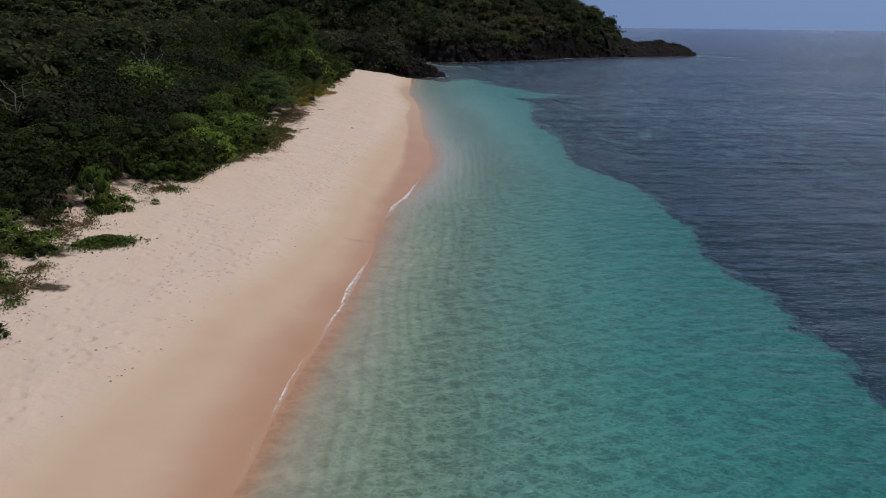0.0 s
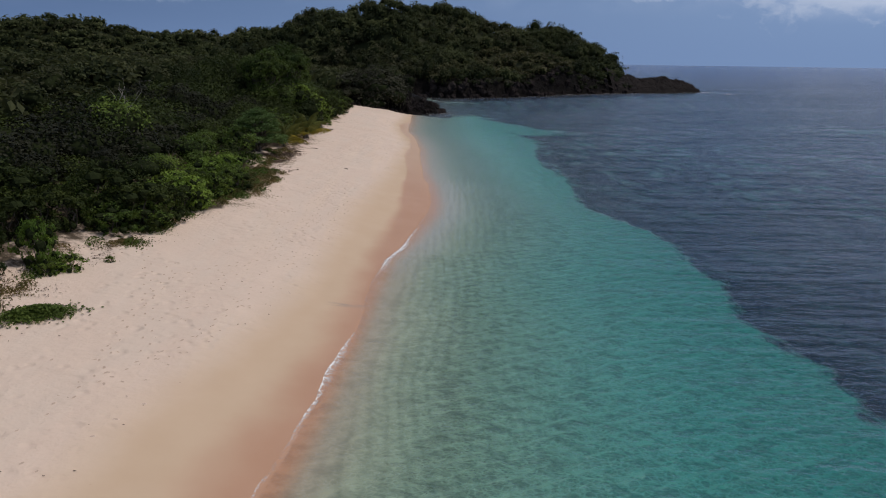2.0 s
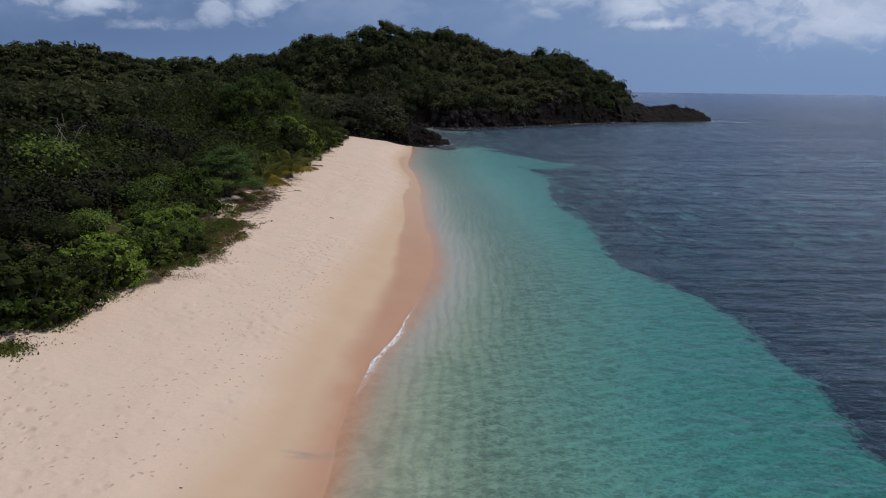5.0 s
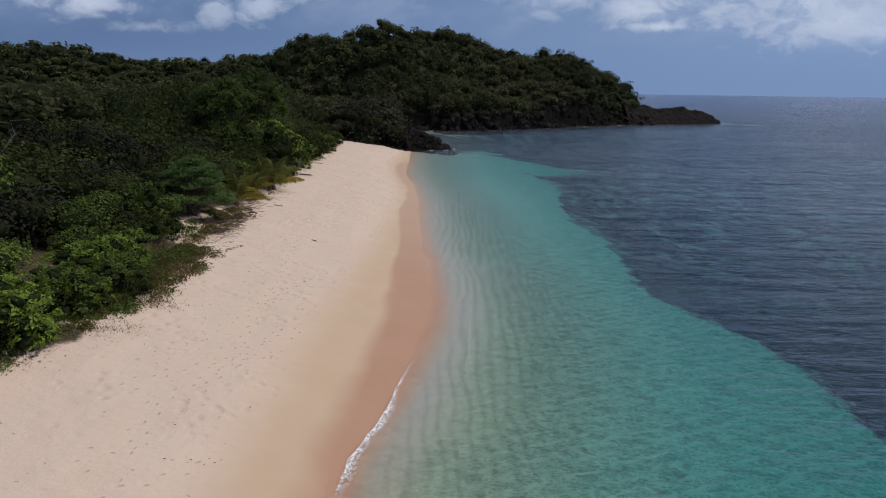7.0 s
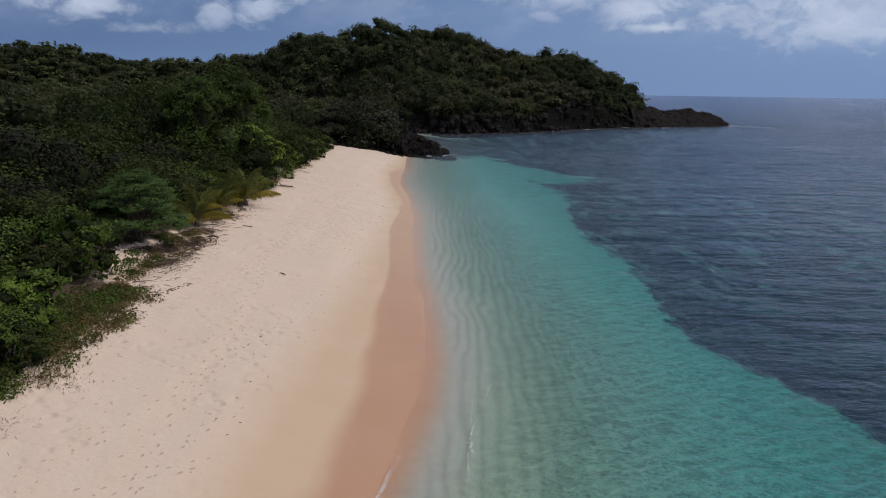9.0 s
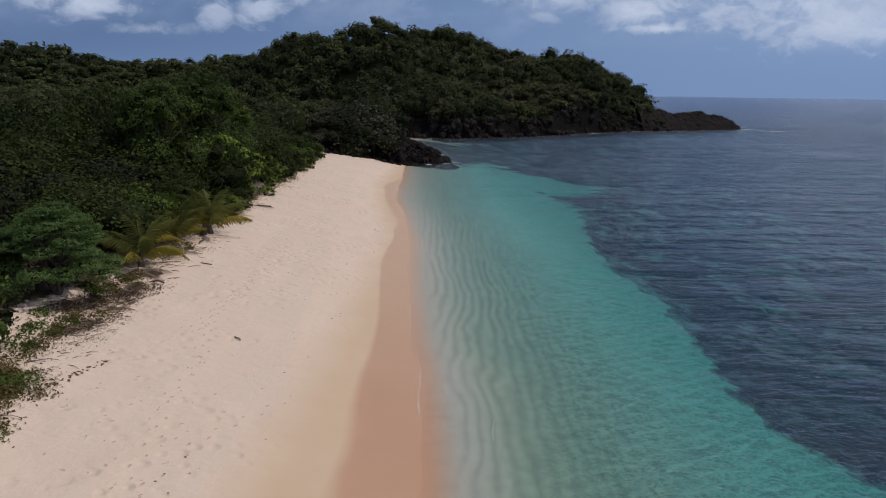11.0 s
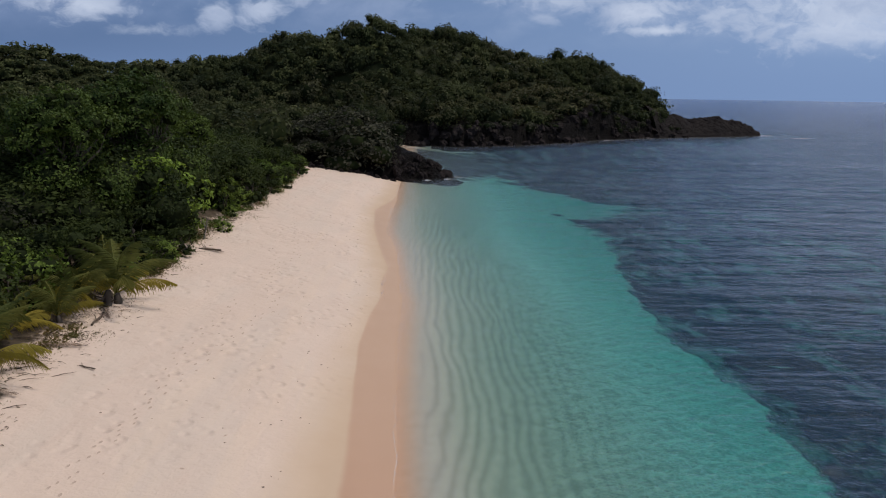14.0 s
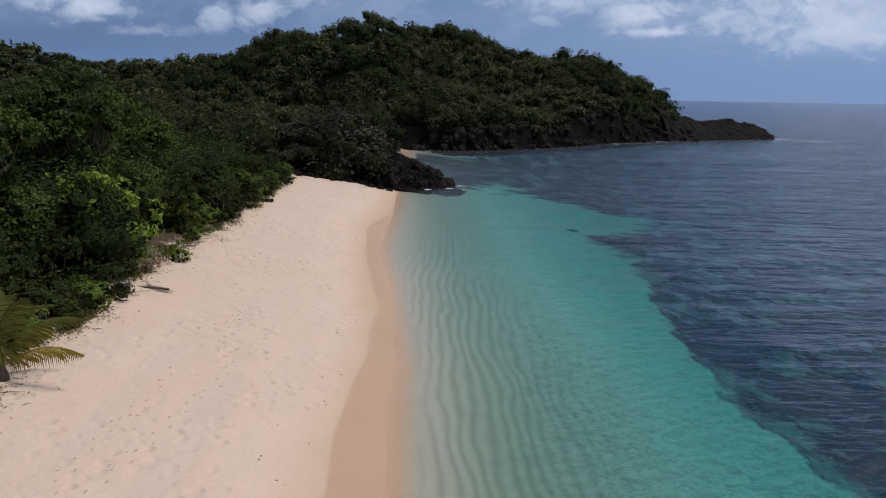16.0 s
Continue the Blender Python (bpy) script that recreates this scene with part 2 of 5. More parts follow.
def water_material():
    m, N = material("sea_water")
    p = N.n("ShaderNodeNewGeometry").outputs["Position"]
    depth = N.attr("depth")
    bend = N.vmath("ADD", p, N.vmath("MULTIPLY", N.noise(p, 1.1, 3, out=1), (0.42, 0.42, 0)))
    cross = N.n("ShaderNodeVectorRotate", {"rotation_type": "Z_AXIS"}, Vector=bend, Angle=0.42).outputs[0]
    back = N.n("ShaderNodeVectorRotate", {"rotation_type": "Z_AXIS"}, Vector=bend, Angle=-0.18).outputs[0]
    r1 = N.noise(N.stretch(back, (5.2, 8.5, 1.0)), 1.0, 3, 0.62)
    r2 = N.noise(N.stretch(cross, (4.6, 8.0, 1.0)), 1.1, 3, 0.62)
    r3 = N.noise(N.stretch(cross, (0.9, 2.0, 1.0)), 1.0, 3, 0.6)
    sx = N.n("ShaderNodeSeparateXYZ", None, a=p)
    wavy = N.math("MULTIPLY_ADD", N.noise(N.stretch(p, (0.45, 0.6, 1.0)), 1.0, 3, 0.6), 13.0, N.math("MULTIPLY_ADD", sx.outputs[0], -3.6, N.math("MULTIPLY", sx.outputs[1], 8.6)))
    wavy2 = N.math("MULTIPLY_ADD", N.noise(N.stretch(p, (0.8, 0.7, 1.0)), 1.3, 3, 0.6), 10.0, N.math("MULTIPLY_ADD", sx.outputs[0], 8.5, N.math("MULTIPLY", sx.outputs[1], 6.0)))
    train = N.math("ADD", N.ramp(N.math("SINE", wavy), 0.25, 1.0), N.math("MULTIPLY", N.ramp(N.math("SINE", wavy2), 0.35, 1.0), 0.45))
    train = N.math("MULTIPLY", train, N.ramp(N.noise(N.stretch(p, (0.7, 1.1, 1.0)), 1.9, 3), 0.38, 0.62))
    chop = N.math("MULTIPLY_ADD", N.noise(N.stretch(p, (0.9, 3.4, 1.0)), 1.0, 3, 0.6), 0.40, N.noise(N.stretch(p, (0.25, 0.9, 1.0)), 1.0, 4, 0.62))
    mid_chop = N.noise(N.stretch(p, (0.10, 0.36, 1.0)), 1.0, 4, 0.6)
    swell = N.noise(N.stretch(p, (0.04, 0.16, 1.0)), 1.0, 4, 0.55)
    calm = N.math("MULTIPLY_ADD", N.ramp(N.math("ADD", depth, N.math("MULTIPLY", N.ramp(N.n("ShaderNodeSeparateXYZ", None, a=p).outputs[1], 60, 25), 0.35)), 0.15, 0.95), 0.84, 0.16)
    calm = N.math("MULTIPLY", calm, N.math("MULTIPLY_ADD", N.ramp(sx.outputs[1], 46, 95), -0.42, 1.0))
    rip = N.math("MULTIPLY_ADD", r2, 0.9, r1)
    near_h = N.math("ADD", N.math("MULTIPLY_ADD", r3, 0.28, N.math("MULTIPLY", rip, 0.16)), N.math("MULTIPLY", train, 0.06))
    open_h = N.math("ADD", N.math("MULTIPLY_ADD", chop, 0.65, N.math("MULTIPLY", mid_chop, 2.5)), N.math("MULTIPLY", swell, 3.6))
    nrm = N.bump(N.math("ADD", N.math("MULTIPLY", near_h, calm), N.math("MULTIPLY", open_h, N.ramp(depth, 0.8, 2.6))), 1.0, 0.30)
    # light gathered by ripples, painted as pale threads and darker gaps in the tint
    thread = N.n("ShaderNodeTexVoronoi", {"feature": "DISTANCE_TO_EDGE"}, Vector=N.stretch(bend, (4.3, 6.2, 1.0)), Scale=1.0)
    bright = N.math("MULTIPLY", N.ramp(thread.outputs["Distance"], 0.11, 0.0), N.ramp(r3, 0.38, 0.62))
    caustic_tint = N.math("ADD", N.math("MULTIPLY_ADD", N.ramp(rip, 0.74, 1.14), 0.20, N.math("MULTIPLY", train, 0.44)), N.math("MULTIPLY", bright, 1.1))
    caustic_tint = N.math("MULTIPLY_ADD", N.math("ADD", caustic_tint, N.math("MULTIPLY", N.ramp(r3, 0.3, 0.7), 0.16)), calm, N.math("MULTIPLY_ADD", calm, -0.48, 1.0), clamp=True)
    # tint depth follows the ripples too, as part of the painted light net
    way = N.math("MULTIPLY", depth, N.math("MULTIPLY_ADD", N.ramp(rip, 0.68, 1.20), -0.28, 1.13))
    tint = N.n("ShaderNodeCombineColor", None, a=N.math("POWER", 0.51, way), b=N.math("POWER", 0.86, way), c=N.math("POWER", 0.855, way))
    shade = N.vmath("MULTIPLY", tint.outputs[0], N.n("ShaderNodeCombineXYZ", None, a=caustic_tint, b=caustic_tint, c=caustic_tint).outputs[0])
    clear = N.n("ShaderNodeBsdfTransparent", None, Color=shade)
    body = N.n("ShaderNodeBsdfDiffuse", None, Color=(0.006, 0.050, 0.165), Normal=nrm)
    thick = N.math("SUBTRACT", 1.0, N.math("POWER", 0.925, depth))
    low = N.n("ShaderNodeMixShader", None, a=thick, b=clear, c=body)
    gloss = N.n("ShaderNodeBsdfGlossy", None, Color=(1, 1, 1), Roughness=0.235, Normal=nrm)
    share = N.math("MULTIPLY_ADD", N.ramp(depth, 1.2, 2.8), 0.04, 0.78)
    fres = N.math("MULTIPLY", N.math("POWER", N.math("MINIMUM", N.n("ShaderNodeFresnel", None, IOR=1.33, Normal=nrm).outputs[0], 0.8), N.math("MULTIPLY_ADD", N.ramp(depth, 1.2, 2.4), 0.32, 1.0)), share)
    gust = N.math("MULTIPLY_ADD", N.noise(N.stretch(p, (0.012, 0.07, 1.0)), 1.0, 5, 0.65), 0.9, 0.55)
    fres = N.math("MULTIPLY", fres, N.math("MULTIPLY_ADD", N.math("SUBTRACT", gust, 1.0), N.ramp(depth, 1.6, 3.0), 1.0), clamp=True)
    N.out(N.n("ShaderNodeMixShader", None, a=fres, b=low, c=gloss))
    return m


def leaf_material(name, dark, light, through=0.25, patchy=0.15, shine=0.12, dry=None):
    m, N = material(name)
    geo = N.n("ShaderNodeNewGeometry")
    rnd = geo.outputs["Random Per Island"]
    ob = N.n("ShaderNodeObjectInfo").outputs["Random"]
    wide = N.noise(geo.outputs["Position"], patchy, 3)
    tuft = N.noise(geo.outputs["Position"], 0.55, 2)
    f = N.math("ADD", N.math("MULTIPLY_ADD", tuft, 0.8, N.math("MULTIPLY", rnd, 0.3)), N.math("MULTIPLY_ADD", wide, 1.1, N.math("MULTIPLY_ADD", ob, 0.6, -1.0)), clamp=True)
    f = N.math("ADD", f, N.math("MULTIPLY", N.attr("tone"), 0.9), clamp=True)
    col = N.mix(f, dark, light)
    if dry:
        col = N.mix(N.math("MULTIPLY", N.ramp(N.noise(geo.outputs["Position"], 0.06, 4, 0.65), 0.46, 0.66), 0.6), col, N.mix(f, tuple(c * 0.4 for c in dry), dry))
    pr = N.n("ShaderNodeBsdfPrincipled", None, Base_Color=col, Roughness=0.6)
    pr.inputs["Specular IOR Level"].default_value = shine
    tr = N.n("ShaderNodeBsdfTranslucent", None, Color=N.mix(0.5, col, light))
    N.out(N.n("ShaderNodeMixShader", None, a=through, b=pr, c=tr))
    return m


def grain_material(name, c1, c2, scale, rough=0.85, bump=0.5, dist=0.05, squash=(1, 1, 1), shine=0.3):
    m, N = material(name)
    p = N.n("ShaderNodeTexCoord").outputs["Object"]
    q = N.stretch(p, squash)
    a = N.noise(q, scale, 6, 0.65)
    b = N.noise(q, scale * 0.17, 3)
    f = N.math("MULTIPLY_ADD", b, 0.6, N.math("MULTIPLY_ADD", a, 0.9, -0.25), clamp=True)
    pr = N.n("ShaderNodeBsdfPrincipled", None, Base_Color=N.mix(f, c1, c2), Roughness=rough, Normal=N.bump(a, bump, dist))
    pr.inputs["Specular IOR Level"].default_value = shine
    N.out(pr)
    return m


M_SAND = sand_material()
M_WATER = water_material()
M_LEAF_BRIGHT = leaf_material("leaf_bright", (0.042, 0.071, 0.013), (0.175, 0.230, 0.038))
# brighter copy of the shrub leaf, with the sunlight put into its colour
M_LEAF_SUN = leaf_material("leaf_sunlit", (0.060, 0.105, 0.016), (0.235, 0.320, 0.050), 0.3)
M_LEAF_MID = leaf_material("leaf_mid", (0.022, 0.040, 0.008), (0.10, 0.135, 0.024), 0.18)
M_LEAF_DARK = leaf_material("leaf_dark", (0.012, 0.019, 0.006), (0.056, 0.070, 0.016), 0.2, 0.15, 0.07)
M_LEAF_GREY = leaf_material("leaf_grey", (0.009, 0.010, 0.005), (0.034, 0.033, 0.018), 0.1, 0.2, 0.08)
M_LEAF_SPUR = leaf_material("leaf_spur", (0.022, 0.022, 0.014), (0.072, 0.068, 0.043), 0.12, 0.2, 0.05)
M_LEAF_BLUE = leaf_material("leaf_bluegreen", (0.062, 0.105, 0.030), (0.200, 0.275, 0.080))
M_WOODS = leaf_material("woods_leaf", (0.028, 0.036, 0.016), (0.112, 0.122, 0.047), 0.3, 0.07, 0.06, (0.110, 0.092, 0.055))
M_PLAIN = leaf_material("plain_leaf", (0.016, 0.022, 0.009), (0.058, 0.064, 0.025), 0.3, 0.07, 0.06, (0.066, 0.055, 0.034))
M_SCRUB = leaf_material("scrub_leaf", (0.034, 0.032, 0.013), (0.10, 0.092, 0.036), 0.15, 0.1)
M_GRASS = leaf_material("dune_grass", (0.060, 0.072, 0.020), (0.24, 0.155, 0.065), 0.35, 0.5)
M_FROND = leaf_material("palm_frond", (0.055, 0.070, 0.016), (0.21, 0.20, 0.05), 0.3, 0.5)
M_FROND_OLD = leaf_material("old_frond", (0.15, 0.13, 0.02), (0.46, 0.36, 0.06), 0.3, 0.5)
M_LITTER = leaf_material("dry_litter", (0.08, 0.055, 0.04), (0.25, 0.17, 0.115), 0.0, 0.8)
# dark fillings inside the crowns, their colour standing for shade between leaves
M_CORE = grain_material("crown_shade_fill", (0.012, 0.016, 0.007), (0.028, 0.035, 0.014), 3.0, shine=0.0)
M_INNER = grain_material("canopy_shade_fill", (0.010, 0.014, 0.006), (0.026, 0.031, 0.013), 1.2, shine=0.0)
M_BARK = grain_material("bark", (0.035, 0.028, 0.021), (0.115, 0.092, 0.074), 6.0, squash=(1, 1, 0.25))
M_PALE = grain_material("bleached_wood", (0.13, 0.115, 0.10), (0.27, 0.245, 0.215), 8.0, squash=(1, 1, 0.25))
M_DRIFT = grain_material("weathered_wood", (0.05, 0.035, 0.025), (0.17, 0.12, 0.085), 9.0)
M_ROCK = grain_material("basalt", (0.009, 0.007, 0.007), (0.040, 0.031, 0.028), 0.9, 0.8, 1.0, 0.35, shine=0.04)
M_REDROCK = grain_material("brown_basalt", (0.007, 0.006, 0.006), (0.028, 0.022, 0.020), 0.5, 0.8, 1.0, 0.9, (1, 1, 2.2), 0.05)


def foam_material():
    m, N = material("sea_foam")
    p = N.n("ShaderNodeNewGeometry").outputs["Position"]
    cells = N.n("ShaderNodeTexVoronoi", {"feature": "DISTANCE_TO_EDGE"}, Vector=N.vmath("ADD", p, N.noise(p, 2.0, 3, 0.6, out=1)), Scale=3.5)
    lace = N.ramp(cells.outputs["Distance"], 0.16, 0.02)
    f = N.math("MULTIPLY", N.math("ADD", N.math("MULTIPLY", lace, 1.1), N.math("MULTIPLY_ADD", N.attr("froth"), 1.3, -0.45)), N.attr("froth"), clamp=True)
    white = N.n("ShaderNodeBsdfPrincipled", None, Base_Color=(0.78, 0.76, 0.74), Roughness=0.6)
    N.out(N.n("ShaderNodeMixShader", None, a=f, b=N.n("ShaderNodeBsdfTransparent"), c=white))
    return m


M_FOAM = foam_material()

# ---- shape of the land ----
rng = np.random.default_rng(7)


def hash2(ix, iy, seed):
    v = np.sin(ix * 127.1 + iy * 311.7 + seed * 74.7) * 43758.5453
    return v - np.floor(v)


def vnoise(x, y, seed=0):
    ix, iy = np.floor(x), np.floor(y)
    fx, fy = x - ix, y - iy
    fx, fy = fx * fx * (3 - 2 * fx), fy * fy * (3 - 2 * fy)
    a, b = hash2(ix, iy, seed), hash2(ix + 1, iy, seed)
    c, d = hash2(ix, iy + 1, seed), hash2(ix + 1, iy + 1, seed)
    return (a * (1 - fx) + b * fx) * (1 - fy) + (c * (1 - fx) + d * fx) * fy - 0.5


def fbm(x, y, seed=0, octaves=4):
    total, amp = 0.0, 1.0
    for i in range(octaves):
        total = total + amp * vnoise(x, y, seed + i)
        x, y, amp = x * 2.03 + 5.1, y * 2.03 + 1.7, amp * 0.5
    return total


def line(pairs):
    ks, vs = zip(*pairs)
    return lambda y: np.interp(y, ks, vs)


shore = line([(-60, -8.5), (5, -5.4), (10, -4.9), (15, -4.3), (19, -3.75), (27, -3.05), (31, -2.8), (38, -2.4), (42, -1.4), (46, -0.55), (50, 0.2), (54, 0.45), (58, 0.35), (63, 0.1), (68, -0.35), (73, -0.6), (78, -0.7), (86, -0.8), (91, -1.3), (95, -1.7), (100, -2.1), (106, -2.9), (112, -3.1), (122, -2.9), (130, -3.0), (137, -3.2)])
wet_line = line([(-60, -10), (9.3, -6.4), (12.3, -6.2), (16, -5.95), (19, -5.45), (22.4, -4.7), (27, -3.9), (32, -3.5), (37.4, -3.2), (42, -2.85), (46, -2.4), (51, -2.05), (60, -2.1), (64, -1.9), (69.4, -2.0), (74.6, -2.35), (79, -2.6), (83, -2.45), (86, -2.15), (90, -2.3), (93.5, -2.1), (97, -2.75), (106.5, -4.1), (111, -4.4), (115, -4.7), (121.5, -3.4), (126, -3.05), (131, -3.2), (137, -3.3)])
damp_line = line([(-60, -12), (10, -10), (20, -8.2), (28, -6.4), (35, -5.6), (46, -5.2), (54, -4.3), (65, -3.6), (78, -3.0), (90, -2.7), (100, -4.4), (115, -5.4), (135, -4.2)])
veg_line = line([(-60, -14), (15, -14.5), (23, -16.5), (31, -16.2), (37, -14.8), (44, -13.6), (50, -12.8), (58, -13.2), (68, -14), (78, -14), (91, -14.5), (110, -15), (121, -14.8), (137, -15)])
reef_line = line([(-60, 18), (18, 17.7), (23, 18.7), (25, 18.0), (29.6, 19.0), (34, 17.3), (37, 17.3), (41, 18.9), (46, 18.6), (50, 18.9), (54, 17.9), (57, 16.4), (60, 14.8), (62, 14.4), (66, 14.9), (71, 15.5), (78, 15.9), (82, 15.5), (85, 14.7), (90, 14.7), (95, 15.2), (98, 15.5), (103, 16.3), (109, 17.6), (115, 18.1), (121, 18.0), (124, 18.4), (129, 21.5), (134, 25), (138, 27), (143, 22), (150, 14), (160, 11), (175, 8), (220, 8)])
beach_z = line([(-40, 3.2), (-13, 2.0), (-9, 1.45), (-5, 0.95), (-2, 0.30), (0, 0), (2, -0.18), (4, -0.42), (8, -0.95), (13, -1.7), (20, -2.4), (60, -4.5), (300, -9), (2000, -20)])
# coast beyond the beach: rock spur, cove, wooded head and its low rocky tip
COAST = [(-3.5, 138), (-1.0, 140.5), (2.0, 141.5), (3.0, 144), (0, 148), (-6, 155), (-9, 172), (-8, 190), (-4, 197), (7, 195), (20, 201), (31, 210), (43, 221), (60, 233), (73, 238), (84, 243.5),
         (97, 249.5), (96, 253), (84, 258), (76, 272), (70, 300), (40, 380), (-60, 460), (-700, 520), (-700, 138)]
HILLS = [(-14, 229, 24, 20, 15), (8, 246, 22.5, 20, 20), (40, 263, 17, 20, 19), (60, 262, 11.5, 12, 15), (-2, 238, 20.5, 16, 16), (25, 254, 17.2, 16, 18), (50, 263, 14.5, 12, 16), (33, 232, 9, 22, 16), (2, 215, 9, 20, 14), (-34, 234, 21, 20, 18), (-56, 240, 14, 24, 24), (-100, 312, 15, 45, 30),
         (-165, 322, 20.5, 60, 36), (-250, 330, 20, 70, 50), (-20, 290, 16, 60, 40)]


def inland(x, y):
    """Distance to the coast beyond the beach, positive on land."""
    best = np.full(x.shape, 1e9)
    inside = np.zeros(x.shape, bool)
    for (x0, y0), (x1, y1) in zip(COAST, COAST[1:] + COAST[:1]):
        dx, dy = x1 - x0, y1 - y0
        t = np.clip(((x - x0) * dx + (y - y0) * dy) / (dx * dx + dy * dy), 0, 1)
        best = np.minimum(best, np.hypot(x - x0 - t * dx, y - y0 - t * dy))
        if y0 != y1:
            inside ^= ((y0 > y) != (y1 > y)) & (x < dx * (y - y0) / dy + x0)
    return np.where(inside, best, -best)


def terrain(x, y):
    d = x - shore(y) - 0.5 * fbm(y / 5.5, y * 0 + 0.3, 17, 3)
    z = beach_z(d)
    land = np.clip((veg_line(y) - x) / 4, 0, 1)
    z = z + land * (0.5 + 0.9 * fbm(x / 9, y / 9, 3)) + np.clip((veg_line(y) - x) / 60, 0, 1) * (1.5 + 3 * fbm(x / 45, y / 45, 9))
    z = z + np.where((d < -1) & (land < 1), 0.05 * fbm(x / 1.7, y / 3, 11), 0)
    # sand bars along the shallows
    amp = np.clip((d - 1.2) / 1.5, 0, 1) * np.clip((11 - d) / 5, 0, 1)
    z = z + amp * 0.05 * fbm(x / 1.2, y / 6, 21)
    # reef mounds
    z = z + np.clip((x - reef_line(y)) / 3, 0, 1) * 0.5 * fbm(x / 2.2, y / 2.2, 31)
    if np.any(y > 125):
        far = y > 125
        c = inland(x, y)
        hill = sum((h * np.exp(-((x - a) / rx) ** 2 - ((y - b) / ry) ** 2)) ** 4 for a, b, h, rx, ry in HILLS) ** 0.25
        low = 2.2 + 1.5 * fbm(x / 30, y / 30, 5) + np.clip((-20 - x) / 40, 0, 1) * 2
        spur = 4.2 * np.exp(-((x + 11) / 9) ** 2 - ((y - 151) / 9) ** 2)
        want = np.maximum(low + spur, hill + 1.5)
        rise = np.clip(c, 0, None) * np.where(y < 165, 1.0, 1.5) + 0.4 * fbm(x / 3, y / 3, 8)
        face = np.clip((c - 0.3) / 1.8, 0, 1) * np.clip((x - 3) / 6, 0, 1) * np.clip((50 - x) / 8, 0, 1)
        rise = rise + np.where(y > 165, 4.5 * face * face * (3 - 2 * face), 0)
        tip = np.clip((x - 62) / 8, 0, 1)
        rise = rise * (1 - tip * 0.62)
        head = np.where(c > 0, np.minimum(want, rise), np.maximum(c * 0.35, np.minimum(z, -0.1)))
        cove = (np.abs(x + 6) < 7) & (np.abs(y - 193) < 6) & (c < 3.5)
        head = np.where(cove & (c > 0), np.minimum(head, 0.12 * np.clip(c, 0, 6) + np.clip(c - 4, 0, 99)), head)
        beach = (y < 138) & (x > -15)
        z = np.where(far & ~beach & ((y > 138) | (c > 0)), head, z)
    return z


def steps(*runs):
    """Grid lines: runs of (start, end, step); the last stretches grow."""
    out = []
    for a, b, s in runs:
        out.extend(np.arange(a, b - 1e-6, s))
    return np.array(out + [runs[-1][1]])


def grid_mesh(name, xs, ys, zs, mat):
    nx, ny = len(xs), len(ys)
    X, Y = np.meshgrid(xs, ys)
    v = np.stack([X.ravel(), Y.ravel(), zs.ravel()], 1)
    i = (np.arange(ny - 1)[:, None] * nx + np.arange(nx - 1)[None]).ravel()
    f = np.stack([i, i + 1, i + 1 + nx, i + nx], 1)
    return raw_mesh(name, v, f, [mat])


def raw_mesh(name, v, f, mats, slots=None, smooth=True):
    """A mesh from arrays of corners and of quads (or triangles)."""
    v, f = np.asarray(v, np.float32), np.asarray(f, np.int32)
    me = bpy.data.meshes.new(name)
    k = f.shape[1]
    me.vertices.add(len(v))
    me.vertices.foreach_set("co", v.ravel())
    me.loops.add(f.size)
    me.loops.foreach_set("vertex_index", f.ravel())
    me.polygons.add(len(f))
    me.polygons.foreach_set("loop_start", np.arange(0, f.size, k, dtype=np.int32))
    me.polygons.foreach_set("use_smooth", np.broadcast_to(smooth, len(f)).copy())
    for mt in mats:
        me.materials.append(mt)
    if slots is not None:
        me.polygons.foreach_set("material_index", np.asarray(slots, np.int32))
    me.update(calc_edges=True)
    me.validate()
    return me


def store(me, name, values):
    me.attributes.new(name, "FLOAT", "POINT").data.foreach_set("value", np.asarray(values, np.float32).ravel())


def part(name, me, parent, label="", at=None):
    ob = new(name, me)
    ob.parent = parent
    if at is not None:
        ob.matrix_basis = at
    return tagged(ob, label) if label else ob


def thing(name, label, category, group="", kind="", at=None, me=None):
    ob = new(name, me)
    if at is not None:
        ob.matrix_basis = at
    return tagged(ob, label, category, group, kind)


# ground: one sheet from the beach to the sea floor and the hills
gx = steps((-700, -200, 25), (-200, -60, 5), (-60, -20, 1.4), (-20, 9, 0.27), (9, 24, 0.5), (24, 104, 1.3), (104, 300, 12), (300, 3000, 150))
gy = steps((-150, 0, 10), (0, 6, 1), (6, 100, 0.5), (100, 150, 0.8), (150, 276, 1.2), (276, 420, 5), (420, 1000, 40), (1000, 4600, 300))
GX, GY = np.meshgrid(gx, gy)
fall_off = lambda y: 3.2e-6 * np.clip(y - 700, 0, None) ** 2  # the sea falls away to the horizon
GZ = terrain(GX, GY) - fall_off(GY)
ground_me = grid_mesh("ground", gx, gy, GZ, M_SAND)
d_in = inland(GX, GY)
store(ground_me, "damp", np.where(GZ > 0, np.clip(GX - damp_line(GY), -3, 3), 3))
store(ground_me, "film", np.interp(GY, (34, 42, 58, 72, 110), (0, 1, 1, 0.6, 0.4)))
store(ground_me, "soak", np.interp(GY, (56, 76, 92), (1.0, 0.55, 0.45)))
store(ground_me, "wet", np.where(GZ > 0, np.clip((GX - wet_line(GY)) / np.interp(GY, (20, 34, 50, 62, 76), (3.2, 2.4, 1.2, 0.5, 0.22)), -3, 3), 3))
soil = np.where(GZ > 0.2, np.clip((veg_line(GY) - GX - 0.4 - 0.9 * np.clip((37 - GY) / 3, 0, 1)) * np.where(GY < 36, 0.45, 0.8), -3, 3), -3)
